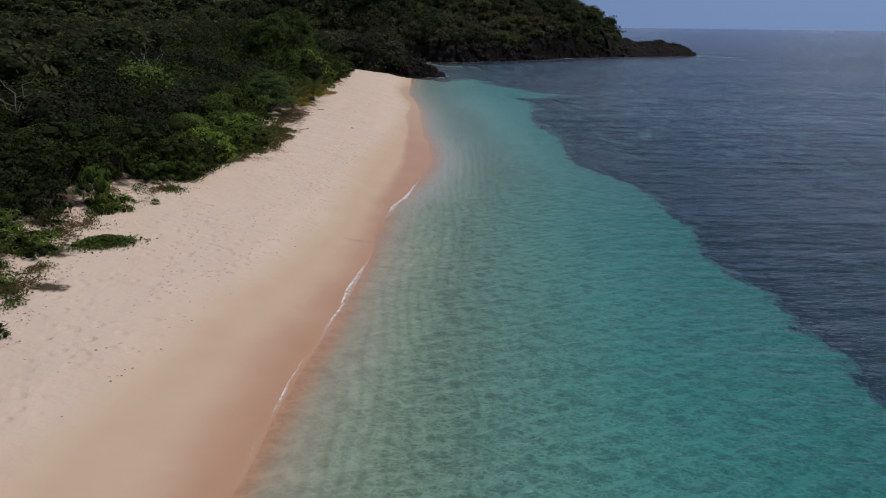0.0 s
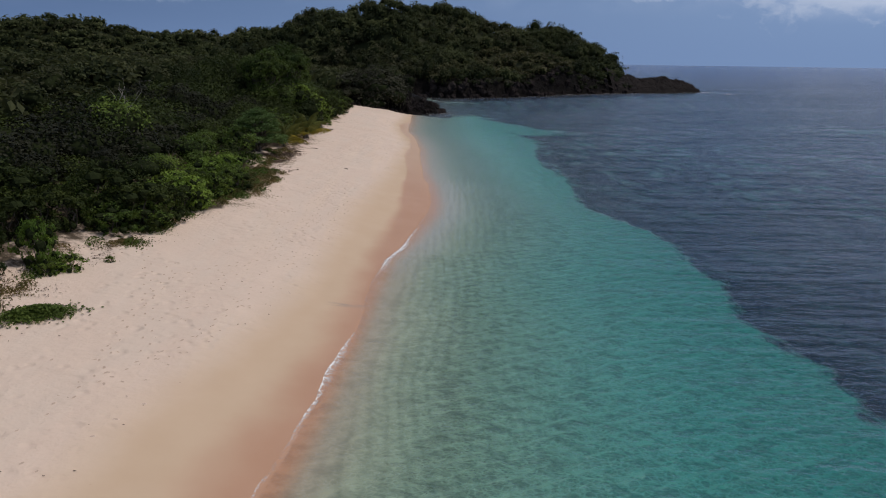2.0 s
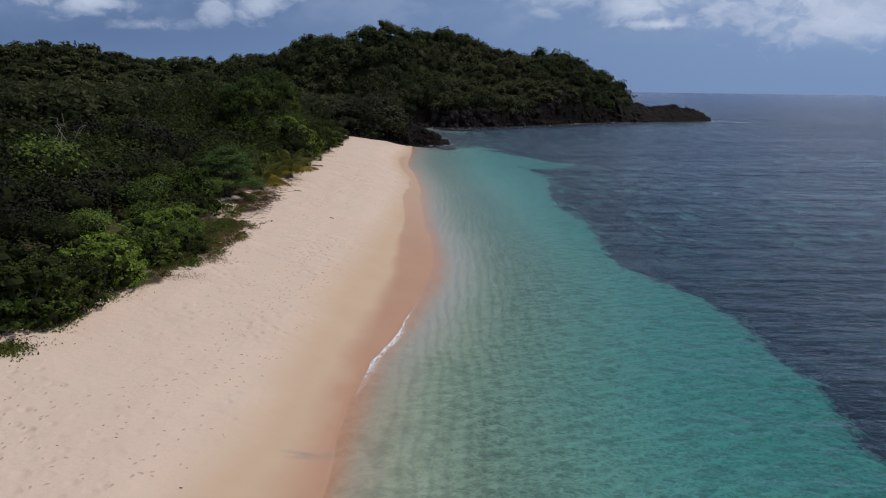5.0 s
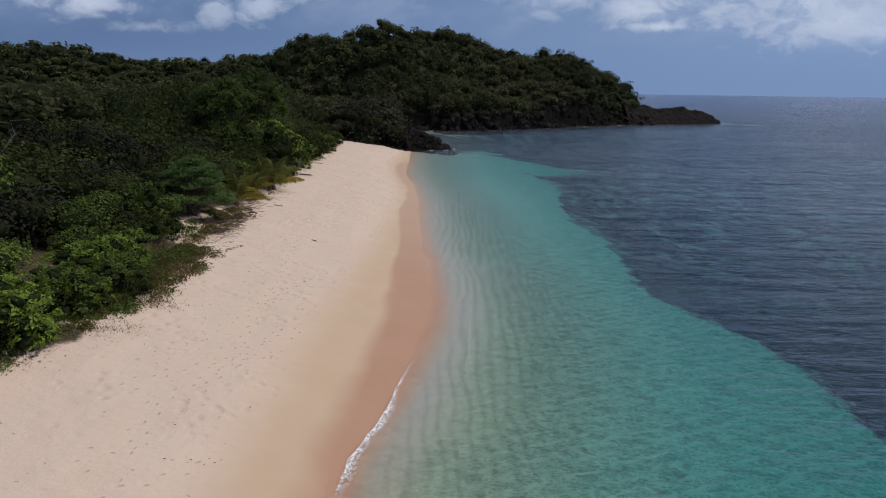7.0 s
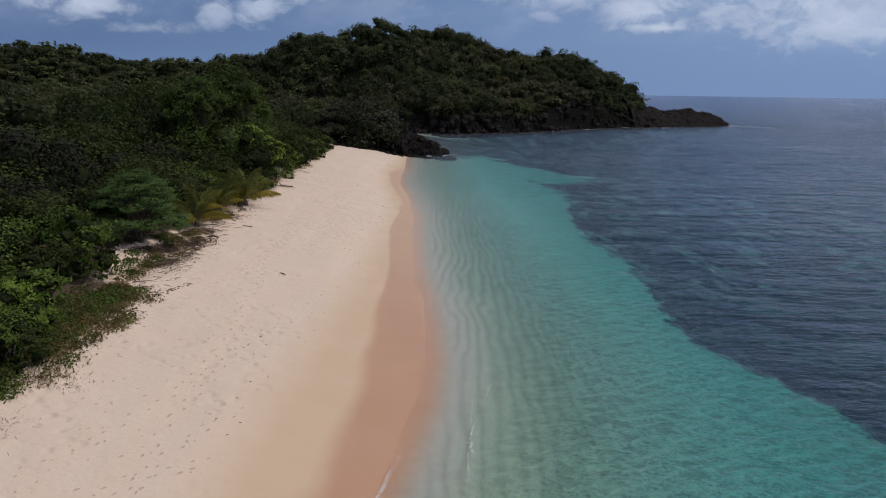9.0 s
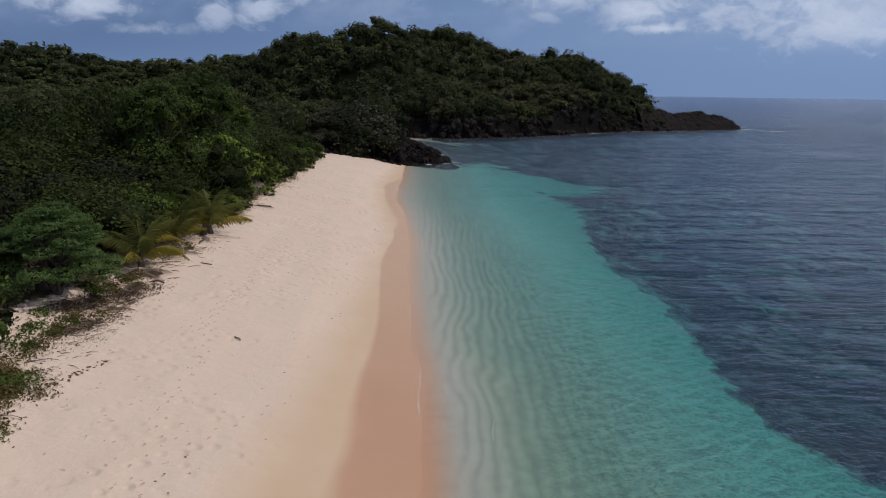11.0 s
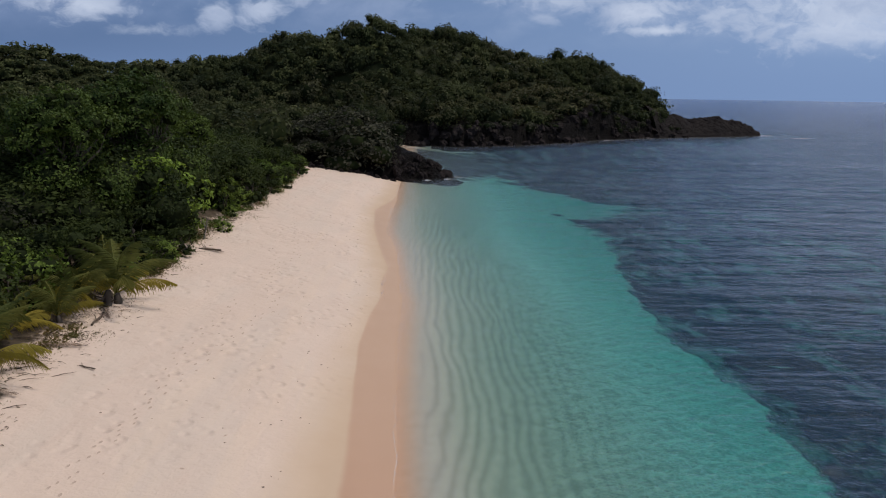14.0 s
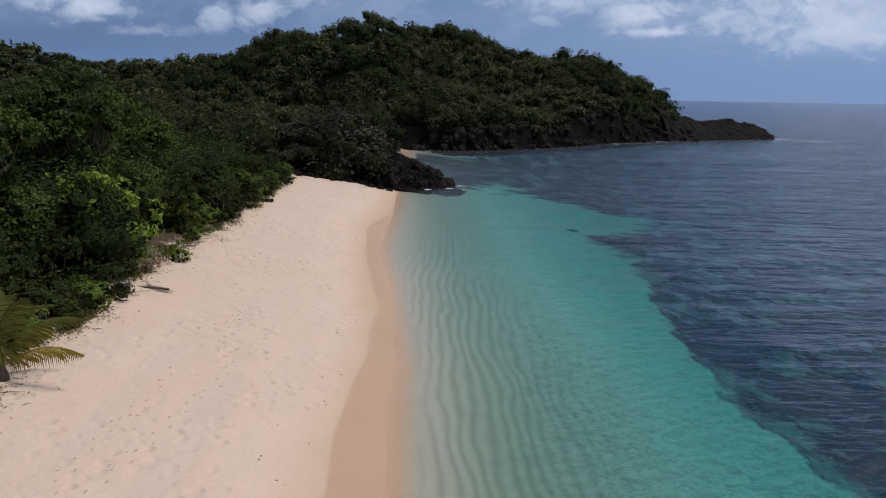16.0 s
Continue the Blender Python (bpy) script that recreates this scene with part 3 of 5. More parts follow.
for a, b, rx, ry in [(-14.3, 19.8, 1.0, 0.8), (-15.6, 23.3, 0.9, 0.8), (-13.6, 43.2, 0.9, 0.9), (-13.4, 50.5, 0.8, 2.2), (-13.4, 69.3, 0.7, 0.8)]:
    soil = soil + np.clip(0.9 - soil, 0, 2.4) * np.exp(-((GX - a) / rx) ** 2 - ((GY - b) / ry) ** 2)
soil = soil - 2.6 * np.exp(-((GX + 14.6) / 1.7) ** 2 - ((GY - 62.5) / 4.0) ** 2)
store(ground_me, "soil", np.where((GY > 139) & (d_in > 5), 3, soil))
blue_hole = np.exp(-((GX - 130) / 36) ** 2 - ((GY - 165) / 18) ** 2) * 7
inner_reef = line([(0, -99), (144, -99), (146, 4), (150, 6.5), (160, 11), (166, 20), (400, 60)])
cove_sand = 9 * np.exp(-((GX - 1) / 9) ** 2 - ((GY - 193) / 4.5) ** 2)
blots = sum(k * np.exp(-((GX - a) / rx) ** 2 - ((GY - b) / ry) ** 2) for a, b, rx, ry, k in
            [(22.6, 78.0, 0.8, 2.2, -4.6), (19.5, 83.0, 1.8, 0.8, -4), (23, 88, 2.4, 0.9, -4), (18.4, 123.6, 1.6, 0.9, 9), (20.5, 121.5, 1.2, 0.8, 8), (15.5, 127, 1.2, 0.8, 7), (24, 140, 3, 1.4, 6)])
reef_v = blots + np.clip(np.maximum(GX - reef_line(GY), inner_reef(GY) - GX), -6, 4) - blue_hole - cove_sand
store(ground_me, "reef", np.where(GZ < -0.1, reef_v, -6))
rocky = np.where((GY > 138) & (d_in > -2.5), np.clip((7 - d_in) / 3, -1, 1), -1)
rocky = np.where((np.abs(GX + 7) < 8) & (np.abs(GY - 191) < 5) & (d_in < 1.6), -1, rocky)
rocky = np.where((GX > 62) & (d_in > -2), 1, rocky)
store(ground_me, "rock", rocky)
store(ground_me, "bed", np.clip((11 - GX + shore(GY)) / 6, 0, 1))
store(ground_me, "edge", np.clip(1 - (GX - shore(GY)) / np.interp(GY, (30, 42, 58, 70), (2.6, 4.0, 4.0, 3.6)), 0, 1))
store(ground_me, "shoal", np.clip((GX - shore(GY) - 0.8) / 0.8, 0, 1) * np.clip((10.5 - GX + shore(GY)) / 5.5, 0, 1) * np.interp(GY, (15, 35, 60, 72, 95, 120, 132), (0.6, 0.6, 0.8, 1.05, 1.0, 0.7, 0.3)))
thing("ground", "pale pinkish sand beach running into shallow sea floor and wooded land", "ground", kind="structure", me=ground_me)

# sea: one sheet to the horizon
wx = steps((-700, -100, 100), (-100, -14, 8), (-14, 30, 0.5), (30, 110, 2.5), (110, 300, 20), (300, 4900, 460))
wy = steps((-300, 0, 30), (0, 150, 0.7), (150, 270, 2), (270, 600, 30), (600, 4900, 100))
WX, WY = np.meshgrid(wx, wy)
sea_me = grid_mesh("sea", wx, wy, -fall_off(WY), M_WATER)
store(sea_me, "depth", np.clip(-terrain(WX, WY), 0, 7) + 40 * np.clip((WY - 250) / 1200, 0, 1))
thing("water", "clear turquoise sea over sand, dark blue over reef", "sea", kind="structure", me=sea_me)


# ---- plants ----
def leaves(centres, outward, size, slim=0.55, r=rng, droop=0.0, loose=0.55):
    """Quads, one a leaf, round the given places, facing roughly outward."""
    n = len(centres)
    nrm = outward + r.normal(0, loose, (n, 3)) + np.array([0, 0, 0.35])
    nrm /= np.linalg.norm(nrm, axis=1, keepdims=True)
    a = np.cross(nrm, r.normal(0, 1, (n, 3)))
    a /= np.linalg.norm(a, axis=1, keepdims=True) + 1e-9
    b = np.cross(nrm, a)
    s = (size * r.uniform(0.6, 1.3, n))[:, None]
    tip = centres + a * s * 0.55 - np.array([0, 0, droop]) * s
    v = np.stack([centres - a * s * 0.5, centres - b * s * slim * 0.5 + nrm * s * 0.08, tip, centres + b * s * slim * 0.5 + nrm * s * 0.08], 1).reshape(-1, 3)
    return v, np.arange(4 * n).reshape(-1, 4)


def lobe_core(c, rad, r):
    """A rough faceted inner mass, as quads."""
    k, rows = 7, 4
    vs, fs = [], []
    for j in range(rows + 1):
        th = math.pi * (0.04 + 0.92 * j / rows)
        for i in range(k):
            ph = 2 * math.pi * (i + 0.5 * (j % 2)) / k
            q = r.uniform(0.72, 1.05)
            vs.append((c[0] + rad[0] * q * math.sin(th) * math.cos(ph), c[1] + rad[1] * q * math.sin(th) * math.sin(ph), c[2] + rad[2] * q * math.cos(th)))
    for j in range(rows):
        for i in range(k):
            a, b = j * k + i, j * k + (i + 1) % k
            fs.append((a, a + k, b + k, b))
    return np.array(vs), np.array(fs)


def crown_mesh(name, lobes, per_m2, size, mat, r, slim=0.55, core=0.54, flat_under=0.35):
    """Lobes are (centre, radii). Leaves lie through the outer shell of each; a mass coloured dark for the inner shade
    fills it.
    """
    V, F, S, base = [], [], [], 0
    for c, rad in lobes:
        c, rad = np.array(c), np.array(rad)
        n = int(per_m2 * 10 * (rad[0] * rad[1] + rad[0] * rad[2] + rad[1] * rad[2]) / 3)
        u = r.normal(0, 1, (n, 3))
        u[:, 2] = np.where(u[:, 2] < 0, u[:, 2] * r.choice([flat_under, 1.0], n), u[:, 2])
        u /= np.linalg.norm(u, axis=1, keepdims=True)
        # leaves gather on twig ends, with gaps between
        k = r.integers(0, max(6, n // 20), n)
        reach = r.uniform(0.84, 1.14, max(6, n // 20))[k]
        u = u[k] + r.normal(0, 0.21, (n, 3))
        u /= np.linalg.norm(u, axis=1, keepdims=True)
        lump = 1 + 0.12 * np.sin(u[:, 0] * 5 + c[1] * 3) * np.sin(u[:, 1] * 6 + c[0] * 2) + 0.10 * np.sin(u[:, 2] * 9 + c[0])
        p = c + u * rad * (r.uniform(0.90, 1.08, n) * reach * lump)[:, None]
        v, f = leaves(p, u, size, slim, r)
        V.append(v), F.append(f + base), S.append(np.zeros(len(f)))
        base += len(v)
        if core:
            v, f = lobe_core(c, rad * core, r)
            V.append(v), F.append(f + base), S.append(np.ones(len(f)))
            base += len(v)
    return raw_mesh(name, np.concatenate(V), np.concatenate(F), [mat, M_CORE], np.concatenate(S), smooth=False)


def tube(path, radii, k=6):
    """A tapered limb along a path, as quads."""
    path = np.array(path, float)
    vs, fs = [], []
    for i, (p, q) in enumerate(zip(path, radii)):
        t = Vector(path[min(i + 1, len(path) - 1)] - path[max(i - 1, 0)]).normalized()
        a = t.cross(Vector((0.31, 0.95, 0.1))).normalized()
        b = t.cross(a)
        for j in range(k):
            g = 2 * math.pi * j / k
            vs.append(tuple(Vector(p) + (a * math.cos(g) + b * math.sin(g)) * q))
    for i in range(len(path) - 1):
        for j in range(k):
            u, w = i * k + j, i * k + (j + 1) % k
            fs.append((u, w, w + k, u + k))
    return np.array(vs), np.array(fs)


def join(pieces):
    V, F, base = [], [], 0
    for v, f in pieces:
        V.append(v), F.append(f + base)
        base += len(v)
    return np.concatenate(V), np.concatenate(F)


def wobble_path(a, b, r, bend=0.1, n=5):
    a, b = np.array(a, float), np.array(b, float)
    ln = np.linalg.norm(b - a)
    mid = r.normal(0, bend * ln, (n, 3)) * np.sin(np.linspace(0, math.pi, n))[:, None]
    return a + (b - a) * np.linspace(0, 1, n)[:, None] + mid


def dome(seed, cards, size, lobes_n=9, lift=0.5):
    """A lumpy crown of unit radius: rounded clumps on a dome, closed inside, with leaves all over. Returns leaves and mass."""
    r = np.random.default_rng(seed)
    g = 2.4 * np.arange(lobes_n) + r.uniform(-0.4, 0.4, lobes_n)
    q = 0.72 * np.sqrt((np.arange(lobes_n) + 0.2) / lobes_n)
    cen = np.stack([q * np.cos(g), q * np.sin(g), 0.42 - 0.7 * q * q + r.uniform(-0.14, 0.14, lobes_n)], 1)
    rad = r.uniform(0.20, 0.50, lobes_n)
    cen, rad = np.concatenate([cen, [(0, 0, -0.1)]]), np.append(rad, 0.70)

    def surface(u):
        b = u @ cen.T
        disc = b * b - (cen ** 2).sum(1) + rad ** 2
        far = np.where(disc > 0, b + np.sqrt(np.clip(disc, 0, None)), 0)
        k = far.argmax(1)
        p = u * far[np.arange(len(u)), k][:, None]
        n = p - cen[k]
        return p, n / np.linalg.norm(n, axis=1, keepdims=True)

    u = r.normal(0, 1, (cards, 3))
    u[:, 2] += lift
    u /= np.linalg.norm(u, axis=1, keepdims=True)
    p, n = surface(u)
    lv, lf = leaves(p * (0.82 + 0.34 * r.random((cards, 1))), n, size, 0.7, r, loose=0.48)
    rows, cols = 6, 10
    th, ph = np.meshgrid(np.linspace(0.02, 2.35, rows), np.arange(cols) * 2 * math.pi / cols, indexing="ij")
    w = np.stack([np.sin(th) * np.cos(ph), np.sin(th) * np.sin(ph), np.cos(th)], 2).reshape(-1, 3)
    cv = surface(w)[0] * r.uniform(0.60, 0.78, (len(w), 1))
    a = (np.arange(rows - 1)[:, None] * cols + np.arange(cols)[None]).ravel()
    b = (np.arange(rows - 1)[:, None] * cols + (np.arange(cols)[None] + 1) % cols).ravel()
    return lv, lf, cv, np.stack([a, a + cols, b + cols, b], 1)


def make_tree(seed, height, spread, mat, label, cards=1000, size=0.27, clumps=13, bole=0.35):
    """A trunk that forks into limbs under a crown of rounded clumps. Stands at the origin."""
    r = np.random.default_rng(seed)
    thick = height * 0.35 + 0.8
    fork = np.array([r.normal(0, 0.15), r.normal(0, 0.15), height * bole])
    pieces = [tube(wobble_path((0, 0, -0.4), fork, r, 0.05), np.linspace(0.06, 0.04, 5) * thick, 7)]
    for i in range(9):
        g, q = i * 2.4, spread * 0.6 * math.sqrt((i + 0.4) / 9)
        pieces.append(tube(wobble_path(fork, (q * math.cos(g), q * math.sin(g), height * (0.82 - 0.3 * (q / spread) ** 2)), r, 0.08, 4), np.linspace(0.028, 0.010, 4) * thick, 4))
    ob = thing("tree", label, "tree")
    part("trunk", raw_mesh("trunk", *join(pieces), [M_BARK]), ob)
    lv, lf, cv, cf = dome(seed * 7, cards, size / spread, clumps, 0.3)
    span = np.array([spread, spread, height * 0.54])
    v = np.concatenate([lv, cv]) * span + np.array([0, 0, height * 0.5])
    slots = np.repeat((0, 1), (len(lf), len(cf)))
    part("crown", raw_mesh("crown", v, np.concatenate([lf, cf + len(lv)]), [mat, M_INNER], slots, slots == 1), ob)
    return ob


def make_tall_tree(seed, height, spread, mat, label, size=0.22, dense=34, lobes_n=16, bole=0.35, slim=0.55, lobe=(0.24, 0.37)):
    """A trunk that forks into many limbs, each ending in a lobe of the crown. Stands at the origin."""
    r = np.random.default_rng(seed)
    fork = np.array([r.normal(0, 0.15), r.normal(0, 0.15), height * bole])
    pieces = [tube(wobble_path((0, 0, -0.4), fork, r, 0.05), np.linspace(0.06, 0.04, 5) * (height * 0.35 + 0.8), 7)]
    lobes = []
    for i in range(lobes_n):
        g = 2 * math.pi * (i * 0.382 + r.uniform(-0.05, 0.05))
        q = spread * math.sqrt((i + 0.4) / lobes_n) * 0.72
        top = height * (1 - 0.42 * (q / spread) ** 2) * r.uniform(0.84, 1.0)
        rad = spread * r.uniform(*lobe)
        c = np.array([q * math.cos(g), q * math.sin(g), top - rad * 0.8])
        lobes.append((c, (rad, rad * r.uniform(0.85, 1.15), rad * r.uniform(0.62, 0.85))))
        pieces.append(tube(wobble_path(fork, c, r, 0.08), np.linspace(0.028, 0.010, 5) * (height * 0.35 + 0.8), 4))
    lobes.append((np.array([0, 0, height * 0.52]), (spread * 0.55, spread * 0.55, height * 0.24)))
    # lower skirt, so that the crown comes down unevenly
    for i in range(5):
        g = 2 * math.pi * (i + r.uniform(0, 0.6)) / 5
        rad = spread * r.uniform(0.25, 0.38)
        z = max(height * r.uniform(0.22, 0.5), rad * 0.6)
        lobes.append((np.array([spread * 0.66 * math.cos(g), spread * 0.66 * math.sin(g), z]), (rad, rad, rad * 0.8)))
    ob = thing("tree", label, "tree")
    part("trunk", raw_mesh("trunk", *join(pieces), [M_BARK]), ob)
    part("crown", crown_mesh("crown", lobes, dense, size, mat, r, slim), ob)
    return ob


def make_shrub(seed, height, spread, mat, label, size=0.2, dense=40, lobes_n=7):
    r = np.random.default_rng(seed)
    pieces, lobes = [], []
    for i in range(lobes_n):
        g = 2 * math.pi * (i * 0.382)
        q = spread * math.sqrt((i + 0.3) / lobes_n) * 0.72
        rad = spread * r.uniform(0.32, 0.46)
        z = max(height * (1 - 0.5 * (q / spread) ** 2) * r.uniform(0.7, 1.0) - rad * 0.7, rad * 0.45)
        c = np.array([q * math.cos(g), q * math.sin(g), z])
        lobes.append((c, (rad, rad, rad * 0.8)))
        pieces.append(tube(wobble_path((0.1 * math.cos(g), 0.1 * math.sin(g), -0.2), c, r, 0.08), np.linspace(0.05, 0.02, 5), 5))
    for i in range(7):
        g = 2 * math.pi * (i + r.uniform(-0.2, 0.2)) / 7
        rad = spread * r.uniform(0.26, 0.36)
        q = spread * r.uniform(0.45, 0.7)
        lobes.append((np.array([q * math.cos(g), q * math.sin(g), rad * 0.6]), (rad, rad, rad * 0.95)))
    ob = thing("shrub", label, "shrub")
    part("woody_base", raw_mesh("woody_base", *join(pieces), [M_BARK]), ob)
    part("foliage", crown_mesh("foliage", lobes, dense, size, mat, r), ob)
    return ob


TREES = [
    (make_tree(11, 6.0, 2.6, M_LEAF_DARK, "dark green broadleaf tree in the coastal thicket"), 6.0),
    (make_tree(12, 6.0, 2.4, M_LEAF_DARK, "dense dark green tree with small leaves", clumps=18), 6.0),
    (make_tree(13, 6.0, 2.6, M_LEAF_BRIGHT, "fresh green broadleaf tree beside the beach", cards=1300, size=0.24), 6.0),
    (make_tree(14, 6.0, 2.5, M_LEAF_GREY, "dull grey-green thicket tree with sparse leaves"), 6.0),
    (make_tree(15, 6.0, 2.9, M_LEAF_DARK, "broad dark tree with lumpy spreading crown", clumps=20), 6.0),
]
SHRUBS = [
    (make_shrub(21, 3.0, 1.9, M_LEAF_BRIGHT, "bright green leafy shrub at the sand's edge", size=0.185, dense=38), 3.0),
    (make_shrub(22, 3.0, 1.8, M_LEAF_DARK, "dark green rounded shrub at the sand's edge", size=0.18, dense=38), 3.0),
    (make_shrub(23, 3.0, 2.0, M_LEAF_SUN, "light green spreading shrub beside the beach", size=0.20, dense=36), 3.0),
]
tall_tree = make_tall_tree(31, 10.4, 4.6, M_LEAF_MID, "tall spreading broadleaf tree standing above the thicket", size=0.24, dense=34, lobes_n=40, lobe=(0.17, 0.27))


def place_z(x, y):
    return float(terrain(np.array([float(x)]), np.array([float(y)]))[0])


USED = set()


def plant(src, x, y, height, base, r, wide=1.0, group=""):
    s = height / base
    sw = s * wide
    m = Matrix.Translation((x, y, place_z(x, y) - 0.06)) @ Matrix.Rotation(r.uniform(0, 6.28), 4, "Z") @ Matrix.Diagonal((sw, sw, s, 1))
    if src.name not in USED:
        USED.add(src.name)
        src.matrix_basis = m
        ob = src
    else:
        ob = copy_thing(src, Matrix.Identity(4))
        ob.matrix_basis = m
    if group:
        tagged(ob, group=group)
    return ob


# thicket along the beach: shrubs in front, taller trees behind
canopy = line([(0, 3.4), (2, 4.6), (5, 5.6), (9, 7.2), (14, 7.8), (40, 8.0)])
r = np.random.default_rng(5)
spots = [(0.7 + c * 2.1 + r.uniform(-0.6, 0.6), 20 + k * 2.15 + r.uniform(-0.7, 0.7) + (1.0 if c % 2 else 0)) for c in range(2) for k in range(55)]
spots += [(5.0 + c * 2.7 + r.uniform(-0.7, 0.7), 14 + k * 2.7 + r.uniform(-0.8, 0.8) + (1.3 if c % 2 else 0)) for c in range(5) for k in range(46)]
for e, y in spots:
    if y > 139 or (y < 34 and e < 4.5) or e > 10 + 0.22 * y:
        continue
    x = float(veg_line(y)) - e
    if math.hypot(x + 15.6, y - 64.5) < 2.8 or (abs(y - 74.5) < 7.5 and e < 2.6) or math.hypot(x + 19.5, y - 96.5) < 2.6 or (61 < y < 69 and e < 2.6) or (51 < y < 61 and e < 1.5) or (95 < y < 103 and e < 1.6):
        continue
    low = float(np.interp(y, (16, 36, 48, 60, 84, 92, 104, 118, 139), (0.6, 0.72, 0.86, 0.97, 1.0, 1.28, 1.28, 1.0, 0.85)))
    top = float(canopy(e)) * low * (1 + (r.uniform(0.85, 1.16) - 1) * (2.0 if e < 4.2 else 1.2))
    h = max(top - place_z(x, y), 1.6)
    if e < 4.2 and r.random() < 0.9:
        src, base = SHRUBS[int(r.choice(3, p=(0.45, 0.2, 0.35) if y < 66 else (0.22, 0.72, 0.06)))]
        plant(src, x, y, h, base, r, float(np.clip(2.9 / h, 0.9, 1.3)) * r.uniform(0.92, 1.12), "shrubs along the beach")
    else:
        bright = 0.6 if 36 < y < 58 and e < 7 else 0.05 if y < 70 else 0.0
        pick = r.random()
        src, base = TREES[2] if pick < bright else TREES[int(r.choice((0, 1, 3, 4), p=(0.1, 0.2, 0.6, 0.1) if y < 78 and e > 6 else (0.3, 0.3, 0.1, 0.3)))]
        plant(src, x, y, h, base, r, float(np.clip(6.2 / h, 0.85, 1.6)) * r.uniform(0.9, 1.1), "thicket trees")
plant(tall_tree, -19.8, 97, 10.2, 10.4, r)
plant(tall_tree, -20.5, 89, 8.8, 10.4, r, 0.95)
plant(tall_tree, -20.5, 108, 8.0, 10.4, r, 0.95)


# the low umbrella tree with feathery flat layers
def umbrella_tree():
    r = np.random.default_rng(41)
    pieces, lobes = [tube(wobble_path((0, 0, -0.3), (0.2, 0, 1.5), r, 0.08), np.linspace(0.11, 0.08, 5), 7)], []
    for i in range(28):
        g, q = i * 2.4, 1.95 * math.sqrt((i + 0.3) / 28)
        c = np.array([q * math.cos(g), q * math.sin(g), 4.1 - 0.5 * q * q + r.uniform(-0.15, 0.1)])
        lobes.append((c, (0.66, 0.66, 0.24)))
        pieces.append(tube(wobble_path((0.2, 0, 1.5), c, r, 0.06), np.linspace(0.07, 0.015, 5), 5))
    for i in range(13):
        g = i * 0.483 + r.uniform(-0.1, 0.1)
        q = r.uniform(1.9, 2.4)
        c = np.array([q * math.cos(g), q * math.sin(g), r.uniform(1.0, 2.0)])
        lobes.append((c, (0.70, 0.70, 0.30)))
        pieces.append(tube(wobble_path((0.1, 0, 0.7), c, r, 0.06), np.linspace(0.06, 0.015, 5), 5))
    for i in range(4):
        g = i * 1.6
        pieces.append(tube(wobble_path((0, 0, -0.2), (0.9 * math.cos(g), 0.9 * math.sin(g), 2.2), r, 0.08), np.linspace(0.09, 0.05, 5), 6))
    ob = thing("tree", "low umbrella-shaped tree with layered feathery blue-green foliage", "tree")
    part("trunk", raw_mesh("trunk", *join(pieces), [M_BARK]), ob)
    part("crown", crown_mesh("crown", lobes, 300, 0.115, M_LEAF_BLUE, r, 0.45, core=0.5), ob)
    return ob


u = umbrella_tree()
u.matrix_basis = pose(-15.6, 64.5, place_z(-15.6, 64.5)) @ Matrix.Scale(0.92, 4)


# young coconut palms
def frond(length, r, mat):
    n = 9
    s = np.linspace(0, 1, n)
    rise, fall = r.uniform(0.5, 0.8), r.uniform(0.65, 1.05)
    px, pz = length * s * 0.86, length * (rise * s - fall * s ** 2.2 * 0.75)
    path = np.stack([px, 0 * px, pz], 1)
    pieces = [tube(path, np.linspace(0.035, 0.006, n), 4)]
    m = 36
    V, F = [], []
    for side in (-1, 1):
        for i in range(m):
            t = 0.14 + 0.86 * i / (m - 1)
            c = np.array([np.interp(t, s, px), 0, np.interp(t, s, pz)])
            ln = 0.62 * math.sin(math.pi * min(0.12 + 0.85 * t, 0.97)) ** 0.7 * r.uniform(0.85, 1.1) * length / 3
            w = 0.017
            d = np.array([0.55, side * 0.62, -0.55 + r.uniform(-0.25, 0.25) - 0.35 * t]) * ln
            k = len(V) * 4
            V.append(np.array([c + (-w, 0, 0), c + (w, 0, 0), c + d * 0.7 + (w, 0, 0.02), c + d + (0, 0, -0.12 * ln)]))
            F.append((k, k + 1, k + 2, k + 3))
    pieces.append((np.concatenate(V), np.array(F)))
    return raw_mesh("frond", *join(pieces), [mat], smooth=False)


FRONDS = [frond(3.0, np.random.default_rng(50 + i), M_FROND) for i in range(4)]
OLD_FRONDS = [frond(2.8, np.random.default_rng(55 + i), M_FROND_OLD) for i in range(4)]


def palm(seed, x, y, size, label):
    r = np.random.default_rng(seed)
    ob = thing("palm", label, "palm tree", group="young coconut palms", at=pose(x, y, place_z(x, y) - 0.05, 0, 0, r.uniform(0, 360)) @ Matrix.Scale(size, 4))
    part("trunk", raw_mesh("trunk", *tube(wobble_path((0, 0, -0.2), (0.05, 0, 0.5), r, 0.03), (0.22, 0.19, 0.17, 0.15, 0.10), 8), [M_BARK]), ob)
    for i in range(11):
        tilt = -58 + 66 * (i / 10) + r.uniform(-8, 8)
        part("frond", (FRONDS if i < 7 else OLD_FRONDS)[i % 4], ob, at=pose(0.05, 0, 0.46, 0, 0, i * 137.5) @ pose(0, 0, 0, 0, tilt if tilt < 0 else tilt * 0.5, 0))
    return ob


for i, (x, y, s) in enumerate([(-14.5, 70.5, 1.0), (-15.4, 74.0, 0.75), (-14.7, 76.2, 0.72), (-13.7, 79.5, 1.12), (-15.4, 82.0, 0.8), (-15.0, 78.2, 0.85)]):
    palm(60 + i, x, y, s, "young coconut palm with arching yellow-green fronds at the sand's edge")

